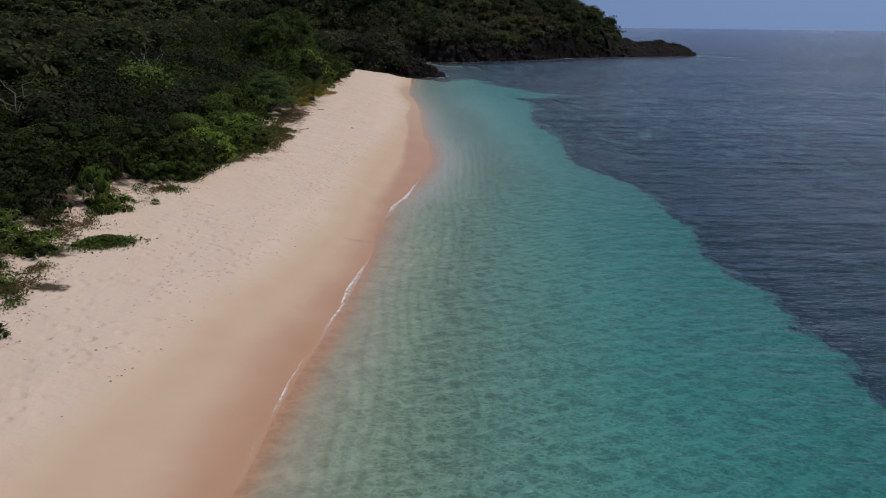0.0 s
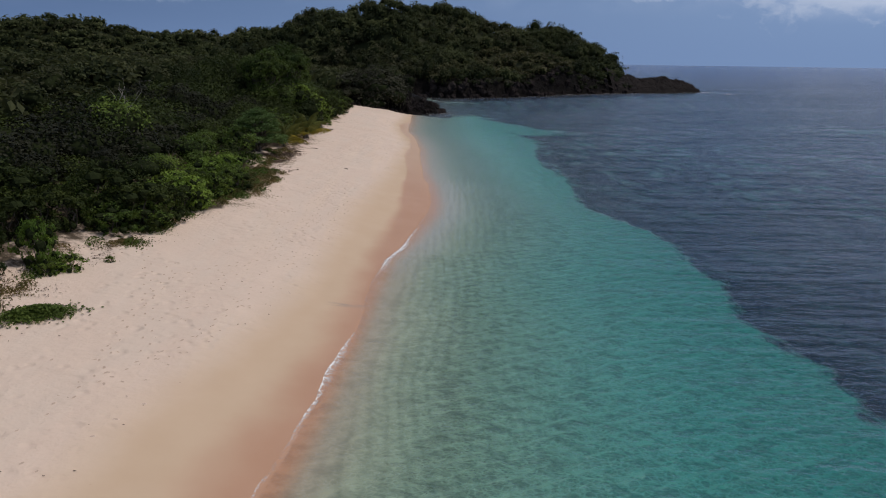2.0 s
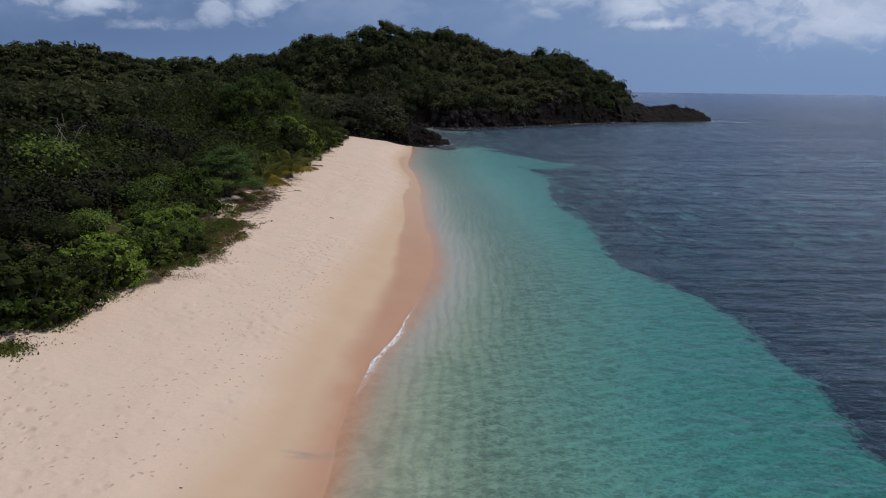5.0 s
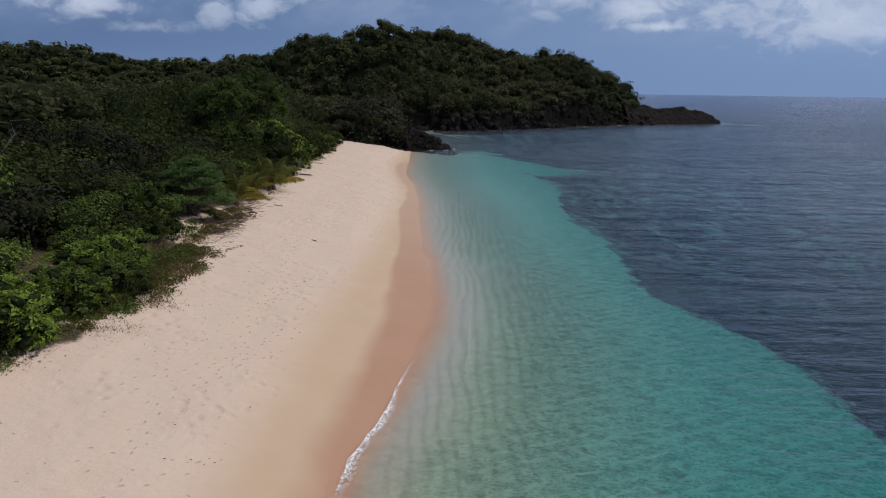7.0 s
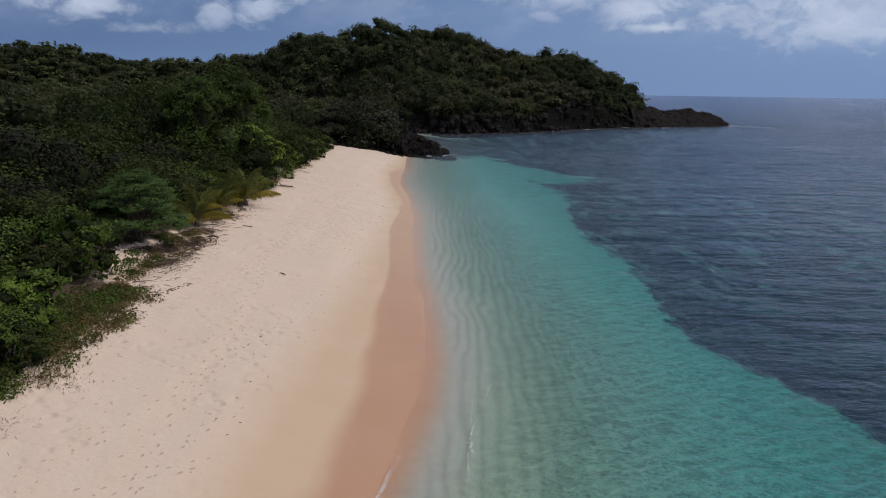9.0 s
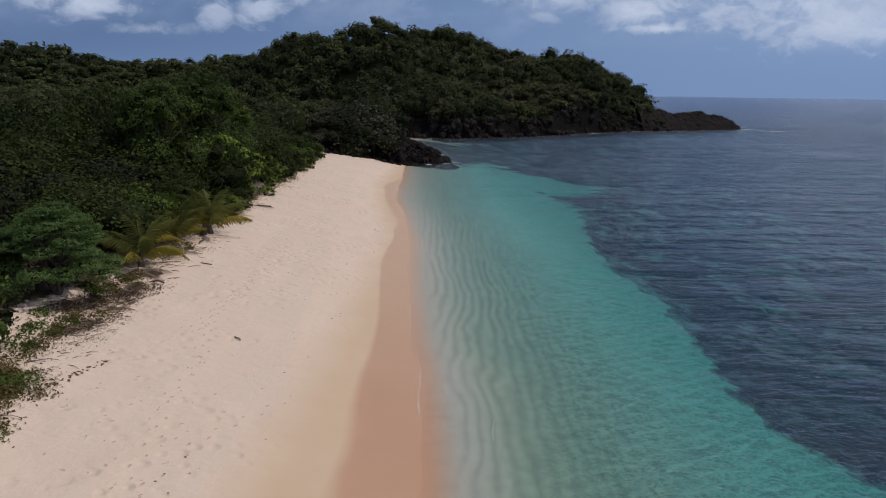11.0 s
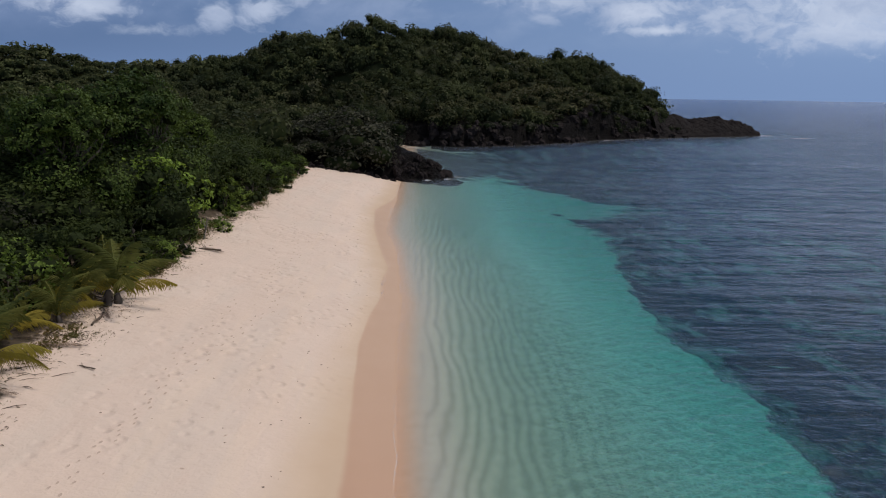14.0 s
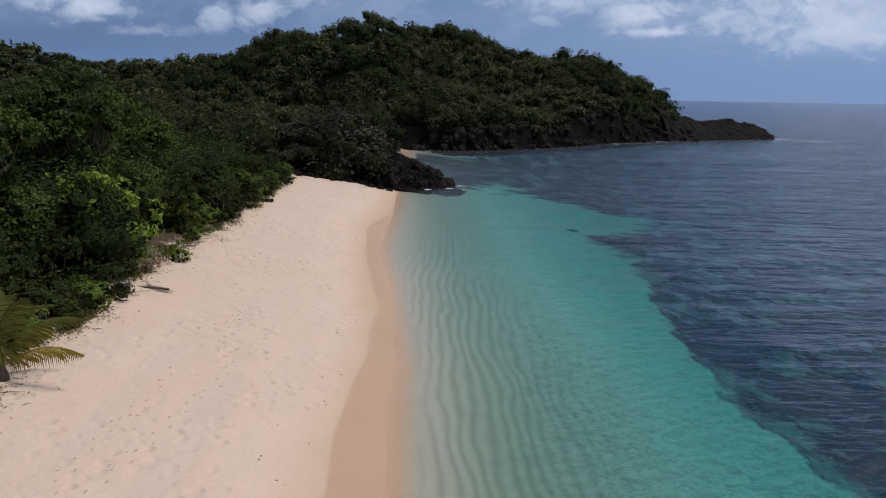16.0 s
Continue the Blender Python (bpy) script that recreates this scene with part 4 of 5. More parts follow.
# fallen leaves, dead fronds and a husk stump by the palms
def leaf_bed(n, seed, beds):
    r = np.random.default_rng(seed)
    out = []
    for a, b, rx, ry, turn in beds:
        u, w = r.normal(0, 0.45, n), r.normal(0, 0.45, n)
        u, w = u + 0.25 * fbm(w * 3, u * 3, seed, 3), w + 0.25 * fbm(u * 3, w * 3, seed + 1, 3)
        c, q = math.cos(turn), math.sin(turn)
        x, y = a + c * u * rx - q * w * ry, b + q * u * rx + c * w * ry
        z = terrain(x, y) + 0.02 + 0.10 * np.exp(-3 * (u * u + w * w)) * r.uniform(0, 1, n)
        out.append(leaves(np.stack([x, y, z], 1), np.tile((0, 0, 1.0), (n, 1)), 0.12, 0.45, r, loose=0.6))
    return raw_mesh("fallen_leaves", *join(out), [M_LITTER], smooth=False)


thing("fallen_leaves", "bed of fallen brown leaves on the sand beside the trees", "leaf litter", kind="stuff",
      me=leaf_bed(1700, 180, [(-13.5, 66.3, 2.0, 1.0, 1.1), (-14.4, 63.6, 1.8, 0.9, 1.2), (-13.3, 61.4, 1.4, 0.5, 1.2)]))
DEAD_FRONDS = [frond(2.4, np.random.default_rng(185 + i), M_LITTER) for i in range(2)]
for i, (x, y, turn, k) in enumerate([(-14.2, 69.6, -38, 1.0), (-14.3, 70.0, -10, 0.8), (-14.4, 73.8, 12, 0.8), (-13.9, 78.4, -55, 0.6), (-13.8, 91.0, -20, 0.9)]):
    thing("dead_frond", "dead brown palm frond lying on the sand", "palm frond", "dead fronds on the sand", me=DEAD_FRONDS[i % 2],
          at=pose(x, y, place_z(x, y) + 0.05, 0, 4, turn) @ Matrix.Diagonal((k, k, 0.14, 1)))


def husk_stump(x, y, seed):
    r = np.random.default_rng(seed)
    pieces = [tube(wobble_path((0, 0, -0.15), (0.12, -0.05, 0.75), r, 0.05), (0.20, 0.22, 0.19, 0.20, 0.10), 8)]
    for i in range(9):
        g = i * 0.7 + r.uniform(-0.2, 0.2)
        a = np.array([0.12 * math.cos(g), 0.12 * math.sin(g), r.uniform(0.2, 0.6)])
        pieces.append(tube(wobble_path(a, a + np.array([0.42 * math.cos(g), 0.42 * math.sin(g), r.uniform(-0.25, 0.2)]), r, 0.06), np.linspace(0.05, 0.012, 5), 5))
    return thing("palm_stump", "dark ragged stump of a dead palm with broken stalks", "stump", me=raw_mesh("palm_stump", *join(pieces), [M_BARK]), at=pose(x, y, place_z(x, y)))


husk_stump(-14.0, 79.0, 190)

# low plants standing free on the sand
r = np.random.default_rng(8)
for x, y, h, w, k in [(-16.4, 22.9, 1.2, 1.5, 0), (-17.8, 22.4, 1.5, 1.4, 0), (-16.7, 29.5, 2.5, 0.62, 2), (-15.6, 29.7, 0.95, 1.1, 2), (-16.2, 28.9, 0.9, 1.0, 0), (-14.65, 31.4, 0.4, 1.1, 0), (-14.0, 15.8, 0.6, 1.4, 1), (-18.6, 24.0, 1.4, 1.3, 0), (-17.2, 20.6, 1.1, 1.4, 1), (-15.9, 19.0, 0.6, 1.6, 0),
                      (-18.3, 27.4, 2.2, 1.05, 1), (-19.9, 26.2, 2.6, 1.1, 1), (-19.6, 29.2, 2.7, 1.0, 1), (-21.0, 31.2, 3.2, 1.1, 1), (-19.4, 31.8, 2.4, 1.0, 1), (-22.6, 28.0, 3.6, 1.1, 1), (-18.9, 33.6, 2.6, 0.9, 1), (-20.6, 34.6, 3.4, 1.1, 1), (-19.8, 22.2, 2.2, 1.2, 1), (-21.6, 24, 3.2, 1.2, 1), (-19.2, 25.0, 1.7, 1.2, 1), (-18.0, 31.8, 1.5, 1.1, 1), (-17.9, 34.9, 2.3, 1.0, 1), (-17.4, 26.0, 0.9, 1.3, 1), (-14.6, 42.2, 2.2, 1.1, 2), (-14.3, 45.6, 2.0, 1.1, 0), (-13.9, 48.4, 1.7, 1.0, 0), (-14.6, 51.0, 2.2, 1.1, 2), (-13.8, 96.4, 0.9, 1.2, 2),
                      (-15.4, 37.4, 3.0, 1.05, 1), (-17.4, 37.6, 3.3, 1.0, 1), (-14.9, 39.0, 2.6, 1.0, 1), (-16.6, 36.6, 2.2, 1.0, 1), (-15.6, 128.0, 1.6, 0.9, 0), (-15.2, 121, 1.4, 0.9, 2), (-14.8, 101.5, 1.0, 1.0, 0), (-13.9, 118.8, 1.4, 0.75, 1)]:
    plant(SHRUBS[k][0], x, y, h, 3.0, r, w, "low shrubs on the sand")


# creeping mat of leaves on the open sand
r = np.random.default_rng(77)
a, b = r.normal(0, 0.42, 2600), r.normal(0, 0.4, 2600)
cx, cy = -14.45 + 1.15 * a - 0.45 * b, 24.75 + 0.95 * a + 0.6 * b
cv, cf = leaves(np.stack([cx, cy, terrain(cx, cy) + 0.36 * np.exp(-2 * a * a - 2 * b * b) * r.uniform(0.1, 1, 2600) + 0.03], 1), np.tile((0, 0, 0.7), (2600, 1)), 0.13, 0.7, r)
thing("creeper", "low mat of dark green creeper leaves on open sand", "creeper", me=raw_mesh("creeper", cv, cf, [M_LEAF_MID], smooth=False))


# low trailing plants where the thicket meets the sand
def trailing(n, seed, mat, size, spots):
    """Leaves heaped in low mounds; spots are (from y, to y, mean inset, spread, mounds)."""
    r = np.random.default_rng(seed)
    cy = np.concatenate([r.uniform(a, b, k) for a, b, m, d, k in spots])
    cx = veg_line(cy) + np.concatenate([r.normal(m, d, k) for a, b, m, d, k in spots])
    wide, high = r.uniform(0.25, 0.6, len(cy)), r.uniform(0.08, 0.34, len(cy))
    k = r.integers(0, len(cy), n)
    a, b = r.normal(0, 0.5, n), r.normal(0, 0.5, n)
    x, y = cx[k] + a * wide[k], cy[k] + b * wide[k] * 1.5
    z = terrain(x, y) + high[k] * np.exp(-1.5 * (a * a + b * b)) * r.uniform(0.2, 1, n) + 0.02
    v, f = leaves(np.stack([x, y, z], 1), np.stack([a, b, 0.6 + 0 * a], 1), size, 0.5, r, loose=0.7)
    return raw_mesh("trailing", v, f, [mat], smooth=False)


thing("beach_vine", "low green trailing vine at the sand's edge", "vine", kind="stuff",
      me=trailing(26000, 170, M_LEAF_MID, 0.13, [(46, 57, -0.3, 0.5, 60), (36, 46, -0.2, 0.35, 20), (57, 70, -0.8, 0.4, 10), (84, 136, -0.3, 0.35, 60), (16, 36, -0.4, 0.6, 16)]))
thing("dry_vine", "dry brown trailing stems and leaves at the sand's edge", "vine", kind="stuff",
      me=trailing(30000, 171, M_GRASS, 0.12, [(44, 57, -0.1, 0.6, 80), (57, 84, -0.3, 0.45, 30), (84, 136, 0.0, 0.35, 50), (18, 40, -0.1, 0.6, 30)]))


def twigs(n, seed):
    """Thin dead sticks strewn along the edge."""
    r = np.random.default_rng(seed)
    y = np.where(r.random(n) < 0.5, r.normal(66, 4.5, n), r.uniform(16, 134, n))
    x = veg_line(y) + r.normal(0.35, 0.6, n)
    g, ln, th = r.uniform(-0.6, 0.9, n), r.uniform(0.2, 1.1, n) * r.uniform(0.4, 1, n), r.uniform(0.008, 0.02, n)
    out = []
    for i in range(n):
        d = np.array([math.cos(g[i]), math.sin(g[i]), 0]) * ln[i] / 2
        o = np.array([x[i], y[i], place_z(x[i], y[i]) + th[i]])
        out.append(tube([o - d, o + d * 0.1 + (0, 0.03, 0.03), o + d], (th[i], th[i] * 0.8, th[i] * 0.4), 4))
    return raw_mesh("twigs", *join(out), [M_DRIFT])


thing("twigs", "thin dead brown twigs strewn on the sand beside the thicket", "twigs", kind="stuff", me=twigs(420, 172))

# grass and litter along the edge of the thicket
def strands(n, seed):
    r = np.random.default_rng(seed)
    cy = np.concatenate([r.uniform(46, 136, 46), r.uniform(47, 57, 90), r.uniform(40, 47, 12)])
    cx = veg_line(cy) + r.normal(0.1, 0.55, len(cy)) + np.where((cy > 42) & (cy < 60), r.uniform(-0.9, 0.4, len(cy)), 0)
    k = r.integers(0, len(cy), n)
    x, y = cx[k] + r.normal(0, 0.34, n), cy[k] + r.normal(0, 0.42, n)
    z = terrain(x, y)
    g = r.uniform(0, 6.28, n)
    ln = r.uniform(0.08, 0.26, n)
    o = np.stack([x, y, z - 0.03], 1)
    side = np.stack([np.cos(g), np.sin(g), 0 * g], 1)
    lean = np.stack([-np.sin(g), np.cos(g), 0 * g], 1) * r.uniform(-1.5, 1.5, (n, 1))
    tip = o + (lean + np.array([0, 0, 0.45])) * ln[:, None]
    wv = side * 0.013
    v = np.stack([o - wv, o + wv, tip + wv * 0.3, tip - wv * 0.3], 1).reshape(-1, 3)
    return raw_mesh("grass", v, np.arange(len(v)).reshape(-1, 4), [M_GRASS], smooth=False)


thing("dune_grass", "dry olive and brown grass tufts along the sand's edge", "grass", kind="stuff", me=strands(22000, 71))
r = np.random.default_rng(72)
ly = r.uniform(12, 138, 26000)
lx = veg_line(ly) + r.gamma(1.3, 0.38, 26000) * r.choice((-1.6, 1.0), 26000) + 0.1
near = r.random(26000) < 0.42
ly = np.where(near, r.choice((17, 20.5, 23, 26.5, 29, 32.5, 34, 61.5, 63, 65, 71, 74.5, 79, 97.5), 26000) + r.normal(0, 1.2, 26000), ly)
lx = np.where(near, veg_line(ly) + r.normal(-0.1, 0.8, 26000), lx)
bed = r.random(26000) < 0.45
ly = np.where(bed, r.normal(65.4, 1.5, 26000), ly)
lx = np.where(bed, -14.2 + 0.25 * (65.4 - ly) + r.normal(0, 0.75, 26000), lx)
keep = vnoise(lx / 0.8, ly / 1.1, 75) + 0.5 * vnoise(lx / 0.3, ly / 0.3, 76) > 0.02
lx, ly = lx[keep], ly[keep]
lz = terrain(lx, ly)
lv, lf = leaves(np.stack([lx, ly, lz + 0.03], 1), np.tile((0, 0, 1.6), (len(lx), 1)), 0.10, 0.4, r)
thing("leaf_litter", "brown dry leaves and twigs scattered along the thicket edge", "litter", kind="stuff", me=raw_mesh("litter", lv, lf, [M_LITTER], smooth=False))


# woods on the plain and the hill, too many to count
def woods(name, label, xy, top, seed, mat, cards, size, rad, lift=0.5, squat=0.82):
    """Crowns that overlap; each stands on the ground and takes one of six forms, turned and scaled."""
    r = np.random.default_rng(seed)
    forms = [dome(seed * 10 + i, cards, size / rad, int(r.integers(7, 12)), lift) for i in range(6)]
    n = len(xy)
    ground_z = terrain(xy[:, 0], xy[:, 1])
    rr = rad * r.uniform(0.8, 1.1, n) * r.choice((0.65, 1.0, 1.5), n, p=(0.35, 0.45, 0.2))
    hh = top * r.uniform(0.62, 1.3, n)
    V, F, S, T, base = [], [], [], [], 0
    for i in range(n):
        lv, lf, cv, cf = forms[int(r.integers(0, 6))]
        t = r.uniform(0, 6.28)
        turn = np.array([(math.cos(t), math.sin(t), 0), (-math.sin(t), math.cos(t), 0), (0, 0, squat * r.uniform(0.85, 1.2))])
        at = np.array([xy[i, 0], xy[i, 1], ground_z[i] + hh[i] - rr[i] * 0.75])
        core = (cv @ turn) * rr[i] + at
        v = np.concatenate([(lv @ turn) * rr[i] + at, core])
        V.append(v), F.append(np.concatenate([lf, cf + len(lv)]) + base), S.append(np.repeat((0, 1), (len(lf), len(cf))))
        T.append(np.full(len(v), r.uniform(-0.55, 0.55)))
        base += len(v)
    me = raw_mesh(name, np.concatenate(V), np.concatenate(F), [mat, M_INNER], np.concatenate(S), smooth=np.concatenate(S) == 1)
    store(me, "tone", np.concatenate(T))
    return thing(name, label, "woods", kind="stuff", me=me)


def scatter(x0, x1, y0, y1, gap, seed, keep):
    r = np.random.default_rng(seed)
    X, Y = np.meshgrid(np.arange(x0, x1, gap), np.arange(y0, y1, gap))
    xy = np.stack([X.ravel(), Y.ravel()], 1) + r.uniform(-0.45, 0.45, (X.size, 2)) * gap
    return xy[keep(xy[:, 0], xy[:, 1])]


plain = scatter(-150, -20, 40, 215, 3.3, 81, lambda x, y: (x < veg_line(y) - 17.5) & (x > -0.72 * (y + 6)) & (y < 190 - 0.3 * (x + 150)) | (x < -20) & (y > 139) & (y < 190) & (x > -0.72 * y))
woods("woodland", "low dark green tropical woodland on the coastal plain", plain, 4.6, 82, M_PLAIN, 180, 0.56, 2.5)
outer = scatter(-130, -14, -60, 150, 4.8, 181, lambda x, y: (x < -0.72 * (y + 6) + 2) & (x < veg_line(y) - 13) | (y < 42) & (x < veg_line(y) - 11) | (y < 13) & (x < veg_line(y) - 2.5))
woods("outer_woodland", "low dark green tropical woodland behind the thicket", outer, 4.6, 182, M_PLAIN, 24, 1.2, 3.3)
ridge = scatter(-330, -30, 190, 345, 4.6, 83, lambda x, y: (x > -0.72 * y) & (y > 190 - 0.3 * (x + 150)) & ((x < -62) | (y > 262)))
woods("ridge_woodland", "distant scrubby woodland on a low ridge", ridge, 4.4, 84, M_WOODS, 84, 0.95, 3.0)
cliff_top = line([(-64, 1.5), (0, 1.5), (8, 3.2), (36, 3.8), (44, 3.4), (60, 3.0), (80, 3.0)])
hill = scatter(-64, 78, 188, 272, 2.55, 85, lambda x, y: (inland(x, y) > cliff_top(x)) & (terrain(x, y) > 1.3) & (y > 186) & (x < 68))
scrub_here = (np.hypot((hill[:, 0] - 30) / 17, (terrain(hill[:, 0], hill[:, 1]) - 8.5) / 4.5) < 1) & (hill[:, 1] < 245)
woods("hill_woodland", "dense dark green woodland covering the headland hill", hill[~scrub_here], 3.4, 86, M_WOODS, 185, 0.54, 2.4, 0.4, 1.0)
woods("hill_scrub", "olive brown scrub and dry grass on the headland slope", hill[scrub_here], 2.4, 87, M_SCRUB, 150, 0.50, 2.0)
cliff = scatter(-4, 72, 192, 262, 1.9, 185, lambda x, y: (inland(x, y) > 0.9) & (inland(x, y) <= cliff_top(x) + 0.3) & (vnoise(x / 5, y / 5, 61) > -0.12) & (y > 186))
woods("cliff_scrub", "dark brown-green scrub clinging to the headland cliff", cliff, 1.5, 186, M_LEAF_SPUR, 90, 0.38, 1.25)
spur = scatter(-34, 1, 138, 185, 2.2, 88, lambda x, y: (inland(x, y) > 1.3) & (terrain(x, y) > 0.7) & (x > -34) & (x < -4))
woods("spur_scrub", "grey-green wind-clipped scrub on the rocky spur", spur, 3.0, 89, M_LEAF_SPUR, 280, 0.38, 2.2, 0.3)

# single trees standing on the skyline
for x, y, h in [(39, 262, 6.5), (50, 265, 4.6), (6, 250, 5.0), (12, 251, 4.5), (-15, 231, 2.8), (-26, 233, 3.4), (-7, 231, 2.8)]:
    plant(TREES[0][0], x, y, h, 6.0, r, 1.0, "trees on the hilltop")


# ---- rocks ----
def rock_mesh(seed, subdiv=3, rough=0.5):
    r = np.random.default_rng(seed)
    bm = bmesh.new()
    bmesh.ops.create_icosphere(bm, subdivisions=subdiv, radius=1)
    off = Vector(r.uniform(-50, 50, 3))
    for v in bm.verts:
        n = v.co.normalized()
        k = 1 + rough * (noise.noise(n * 1.3 + off) + 0.5 * noise.noise(n * 3.1 + off) + 0.28 * noise.noise(n * 7 + off))
        c = noise.cell(n * 1.6 + off) * 0.14
        v.co = n * (k + c)
    me = bpy.data.meshes.new("boulder")
    bm.to_mesh(me)
    bm.free()
    me.materials.append(M_ROCK)
    return me


ROCKS = [rock_mesh(90 + i) for i in range(6)]
r = np.random.default_rng(91)
done = 0
while done < 120:
    x, y = r.uniform(-15, 6), r.uniform(137, 150)
    c = float(inland(np.array([x]), np.array([y]))[0])
    if -1.4 < c < 2.4:
        s = r.uniform(0.25, 0.7) * (1.0 if c > 0 else 0.6)
        z = max(place_z(x, y), -0.3)
        thing("boulder", "dark jagged basalt boulder on the shore", "rock", "boulders of the spur", me=ROCKS[done % 6],
              at=pose(x, y, z + 0.1 * s, r.uniform(0, 360), r.uniform(0, 360), r.uniform(0, 360)) @ Matrix.Diagonal((s * 1.2, s, s * 0.8, 1)))
        done += 1
done = 0
while done < 120:
    i = int(r.integers(8, 14))
    (x0, y0), (x1, y1) = COAST[i], COAST[i + 1]
    t = r.random()
    nx, ny = -(y1 - y0), x1 - x0
    ln = math.hypot(nx, ny)
    o = r.uniform(-0.8, 2.6)
    x, y = x0 + t * (x1 - x0) + nx / ln * o, y0 + t * (y1 - y0) + ny / ln * o
    s = r.uniform(0.4, 1.1)
    thing("boulder", "dark basalt boulder at the foot of the headland cliff", "rock", "boulders under the headland", me=ROCKS[done % 6],
          at=pose(x, y, max(place_z(x, y), -0.3), r.uniform(0, 360), r.uniform(0, 360), r.uniform(0, 360)) @ Matrix.Diagonal((s * 1.3, s, s * 0.9, 1)))
    done += 1


def rock_tongue(start, end, halves, tops, seed, coarse=3.2, bedding=1.1, nu=120, nv=44):
    """A ridge of slanting beds that falls to the water on both sides and at its end."""
    U, W = np.meshgrid(np.linspace(0, 1, nu), np.linspace(-1, 1, nv))
    dx, dy = end[0] - start[0], end[1] - start[1]
    ln = math.hypot(dx, dy)
    half, top = np.interp(U, *zip(*halves)), np.interp(U, *zip(*tops))
    X, Y = start[0] + dx * U - dy / ln * W * half, start[1] + dy * U + dx / ln * W * half
    prof = np.clip(1 - np.abs(W) ** 1.6, 0, 1)
    beds = np.abs(((X * 0.55 + Y * 0.25 + top * prof * 0.8) % 1.0) - 0.5)
    Z = -0.8 + (top + 0.8) * prof + np.sqrt(prof) * (0.42 * coarse * fbm(X / coarse, Y / coarse, seed) + bedding * (beds - 0.3) + 0.6 * fbm(X / 1.1, Y / 1.1, seed + 4))
    v = np.stack([X.ravel(), Y.ravel(), Z.ravel()], 1)
    i = (np.arange(nv - 1)[:, None] * nu + np.arange(nu - 1)[None]).ravel()
    return raw_mesh("rock", v, np.stack([i, i + 1, i + 1 + nu, i + nu], 1), [M_REDROCK if start[0] > 0 else M_ROCK])


thing("headland_rock", "low tongue of dark brown layered rock reaching into the sea", "rock",
      me=rock_tongue((60, 243), (98, 251), [(0, 11), (0.5, 7.5), (0.85, 5), (0.97, 3), (1, 0.6)],
                     [(0, 8.5), (0.18, 6.2), (0.36, 4.8), (0.5, 5.0), (0.56, 5.4), (0.72, 4.3), (0.84, 3.2), (0.93, 2.7), (0.97, 2.0), (1, 0.2)], 41))
thing("spur_rock", "dark jagged basalt spur closing the end of the beach", "rock",
      me=rock_tongue((-16, 145), (3.8, 144), [(0, 7), (0.6, 5.5), (0.85, 3.4), (1, 1.0)], [(0, 1.6), (0.5, 2.0), (0.7, 2.3), (0.88, 1.5), (1, 0.1)], 43, 2.0, 0.9))


# ---- foam, driftwood and marks on the sand ----
def foam_strip(y0, y1, offset, width, strength, seed):
    ys = np.arange(y0, y1, 0.12)
    c = shore(ys) + offset + 0.5 * fbm(ys / 5.5, ys * 0 + 0.3, 17, 3) + 0.12 * fbm(ys / 0.9, ys * 0, seed + 3, 3) + (0.5 * fbm(ys / 4, ys * 0 + seed, seed, 3) if offset > 0.5 else 0)
    w = width * (0.45 + 1.4 * np.clip(fbm(ys / 4, ys * 0 + 2, seed + 7, 3) + 0.3, 0, 1))
    fade = np.clip(np.minimum(ys - y0, y1 - ys) / 4, 0, 1) * np.clip(2.2 * fbm(ys / 3.2, ys * 0 + 7, seed + 11, 3) + 0.9 + (0.8 if strength > 1 else 0), 0, 1)
    cols = np.linspace(0, 1, 7)
    X = c[:, None] + w[:, None] * cols[None]
    Y = np.repeat(ys[:, None], 7, 1)
    Z = np.maximum(terrain(X, Y), 0) + 0.012
    f = np.array([0.9, 0.8, 0.62, 0.55, 0.45, 0.3, 0.0])[None] * fade[:, None] * strength
    v = np.stack([X.ravel(), Y.ravel(), Z.ravel()], 1)
    i = (np.arange(len(ys) - 1)[:, None] * 7 + np.arange(6)[None]).ravel()
    me = raw_mesh("foam", v, np.stack([i, i + 1, i + 8, i + 7], 1), [M_FOAM])
    store(me, "froth", f)
    return me


for y0, y1, off, w, k in [(10, 19, -0.15, 0.2, 0.9), (17, 33, -0.1, 0.24, 0.8), (34, 47, 0.1, 0.38, 1.02), (57, 62, 0.75, 0.12, 0.6), (54, 78, -0.05, 0.10, 0.5), (76, 90, 1.15, 0.12, 0.35), (38, 60, 2.6, 0.15, 0.6), (40, 54, 2.25, 0.08, 0.45), (86, 92, -1.1, 0.22, 0.9), (98, 137, -0.1, 0.12, 0.6)]:
    thing("foam", "thin white foam line where ripples meet the sand", "foam", "foam lines along the shore", me=foam_strip(y0, y1, off, w, k, int(y0)))


def surf(x, y, rx, ry, seed):
    """A torn patch of white water."""
    U, W = np.meshgrid(np.linspace(-1, 1, 15), np.linspace(-1, 1, 15))
    q = np.hypot(U, W) + 0.9 * fbm(U * 1.6 + seed, W * 1.6, seed, 3)
    X, Y = x + U * rx, y + W * ry
    i = (np.arange(14)[:, None] * 15 + np.arange(14)[None]).ravel()
    me = raw_mesh("foam", np.stack([X.ravel(), Y.ravel(), np.full(X.size, 0.015)], 1), np.stack([i, i + 1, i + 16, i + 15], 1), [M_FOAM])
    store(me, "froth", np.clip(1.0 - 1.15 * q, 0, 1))
    return me


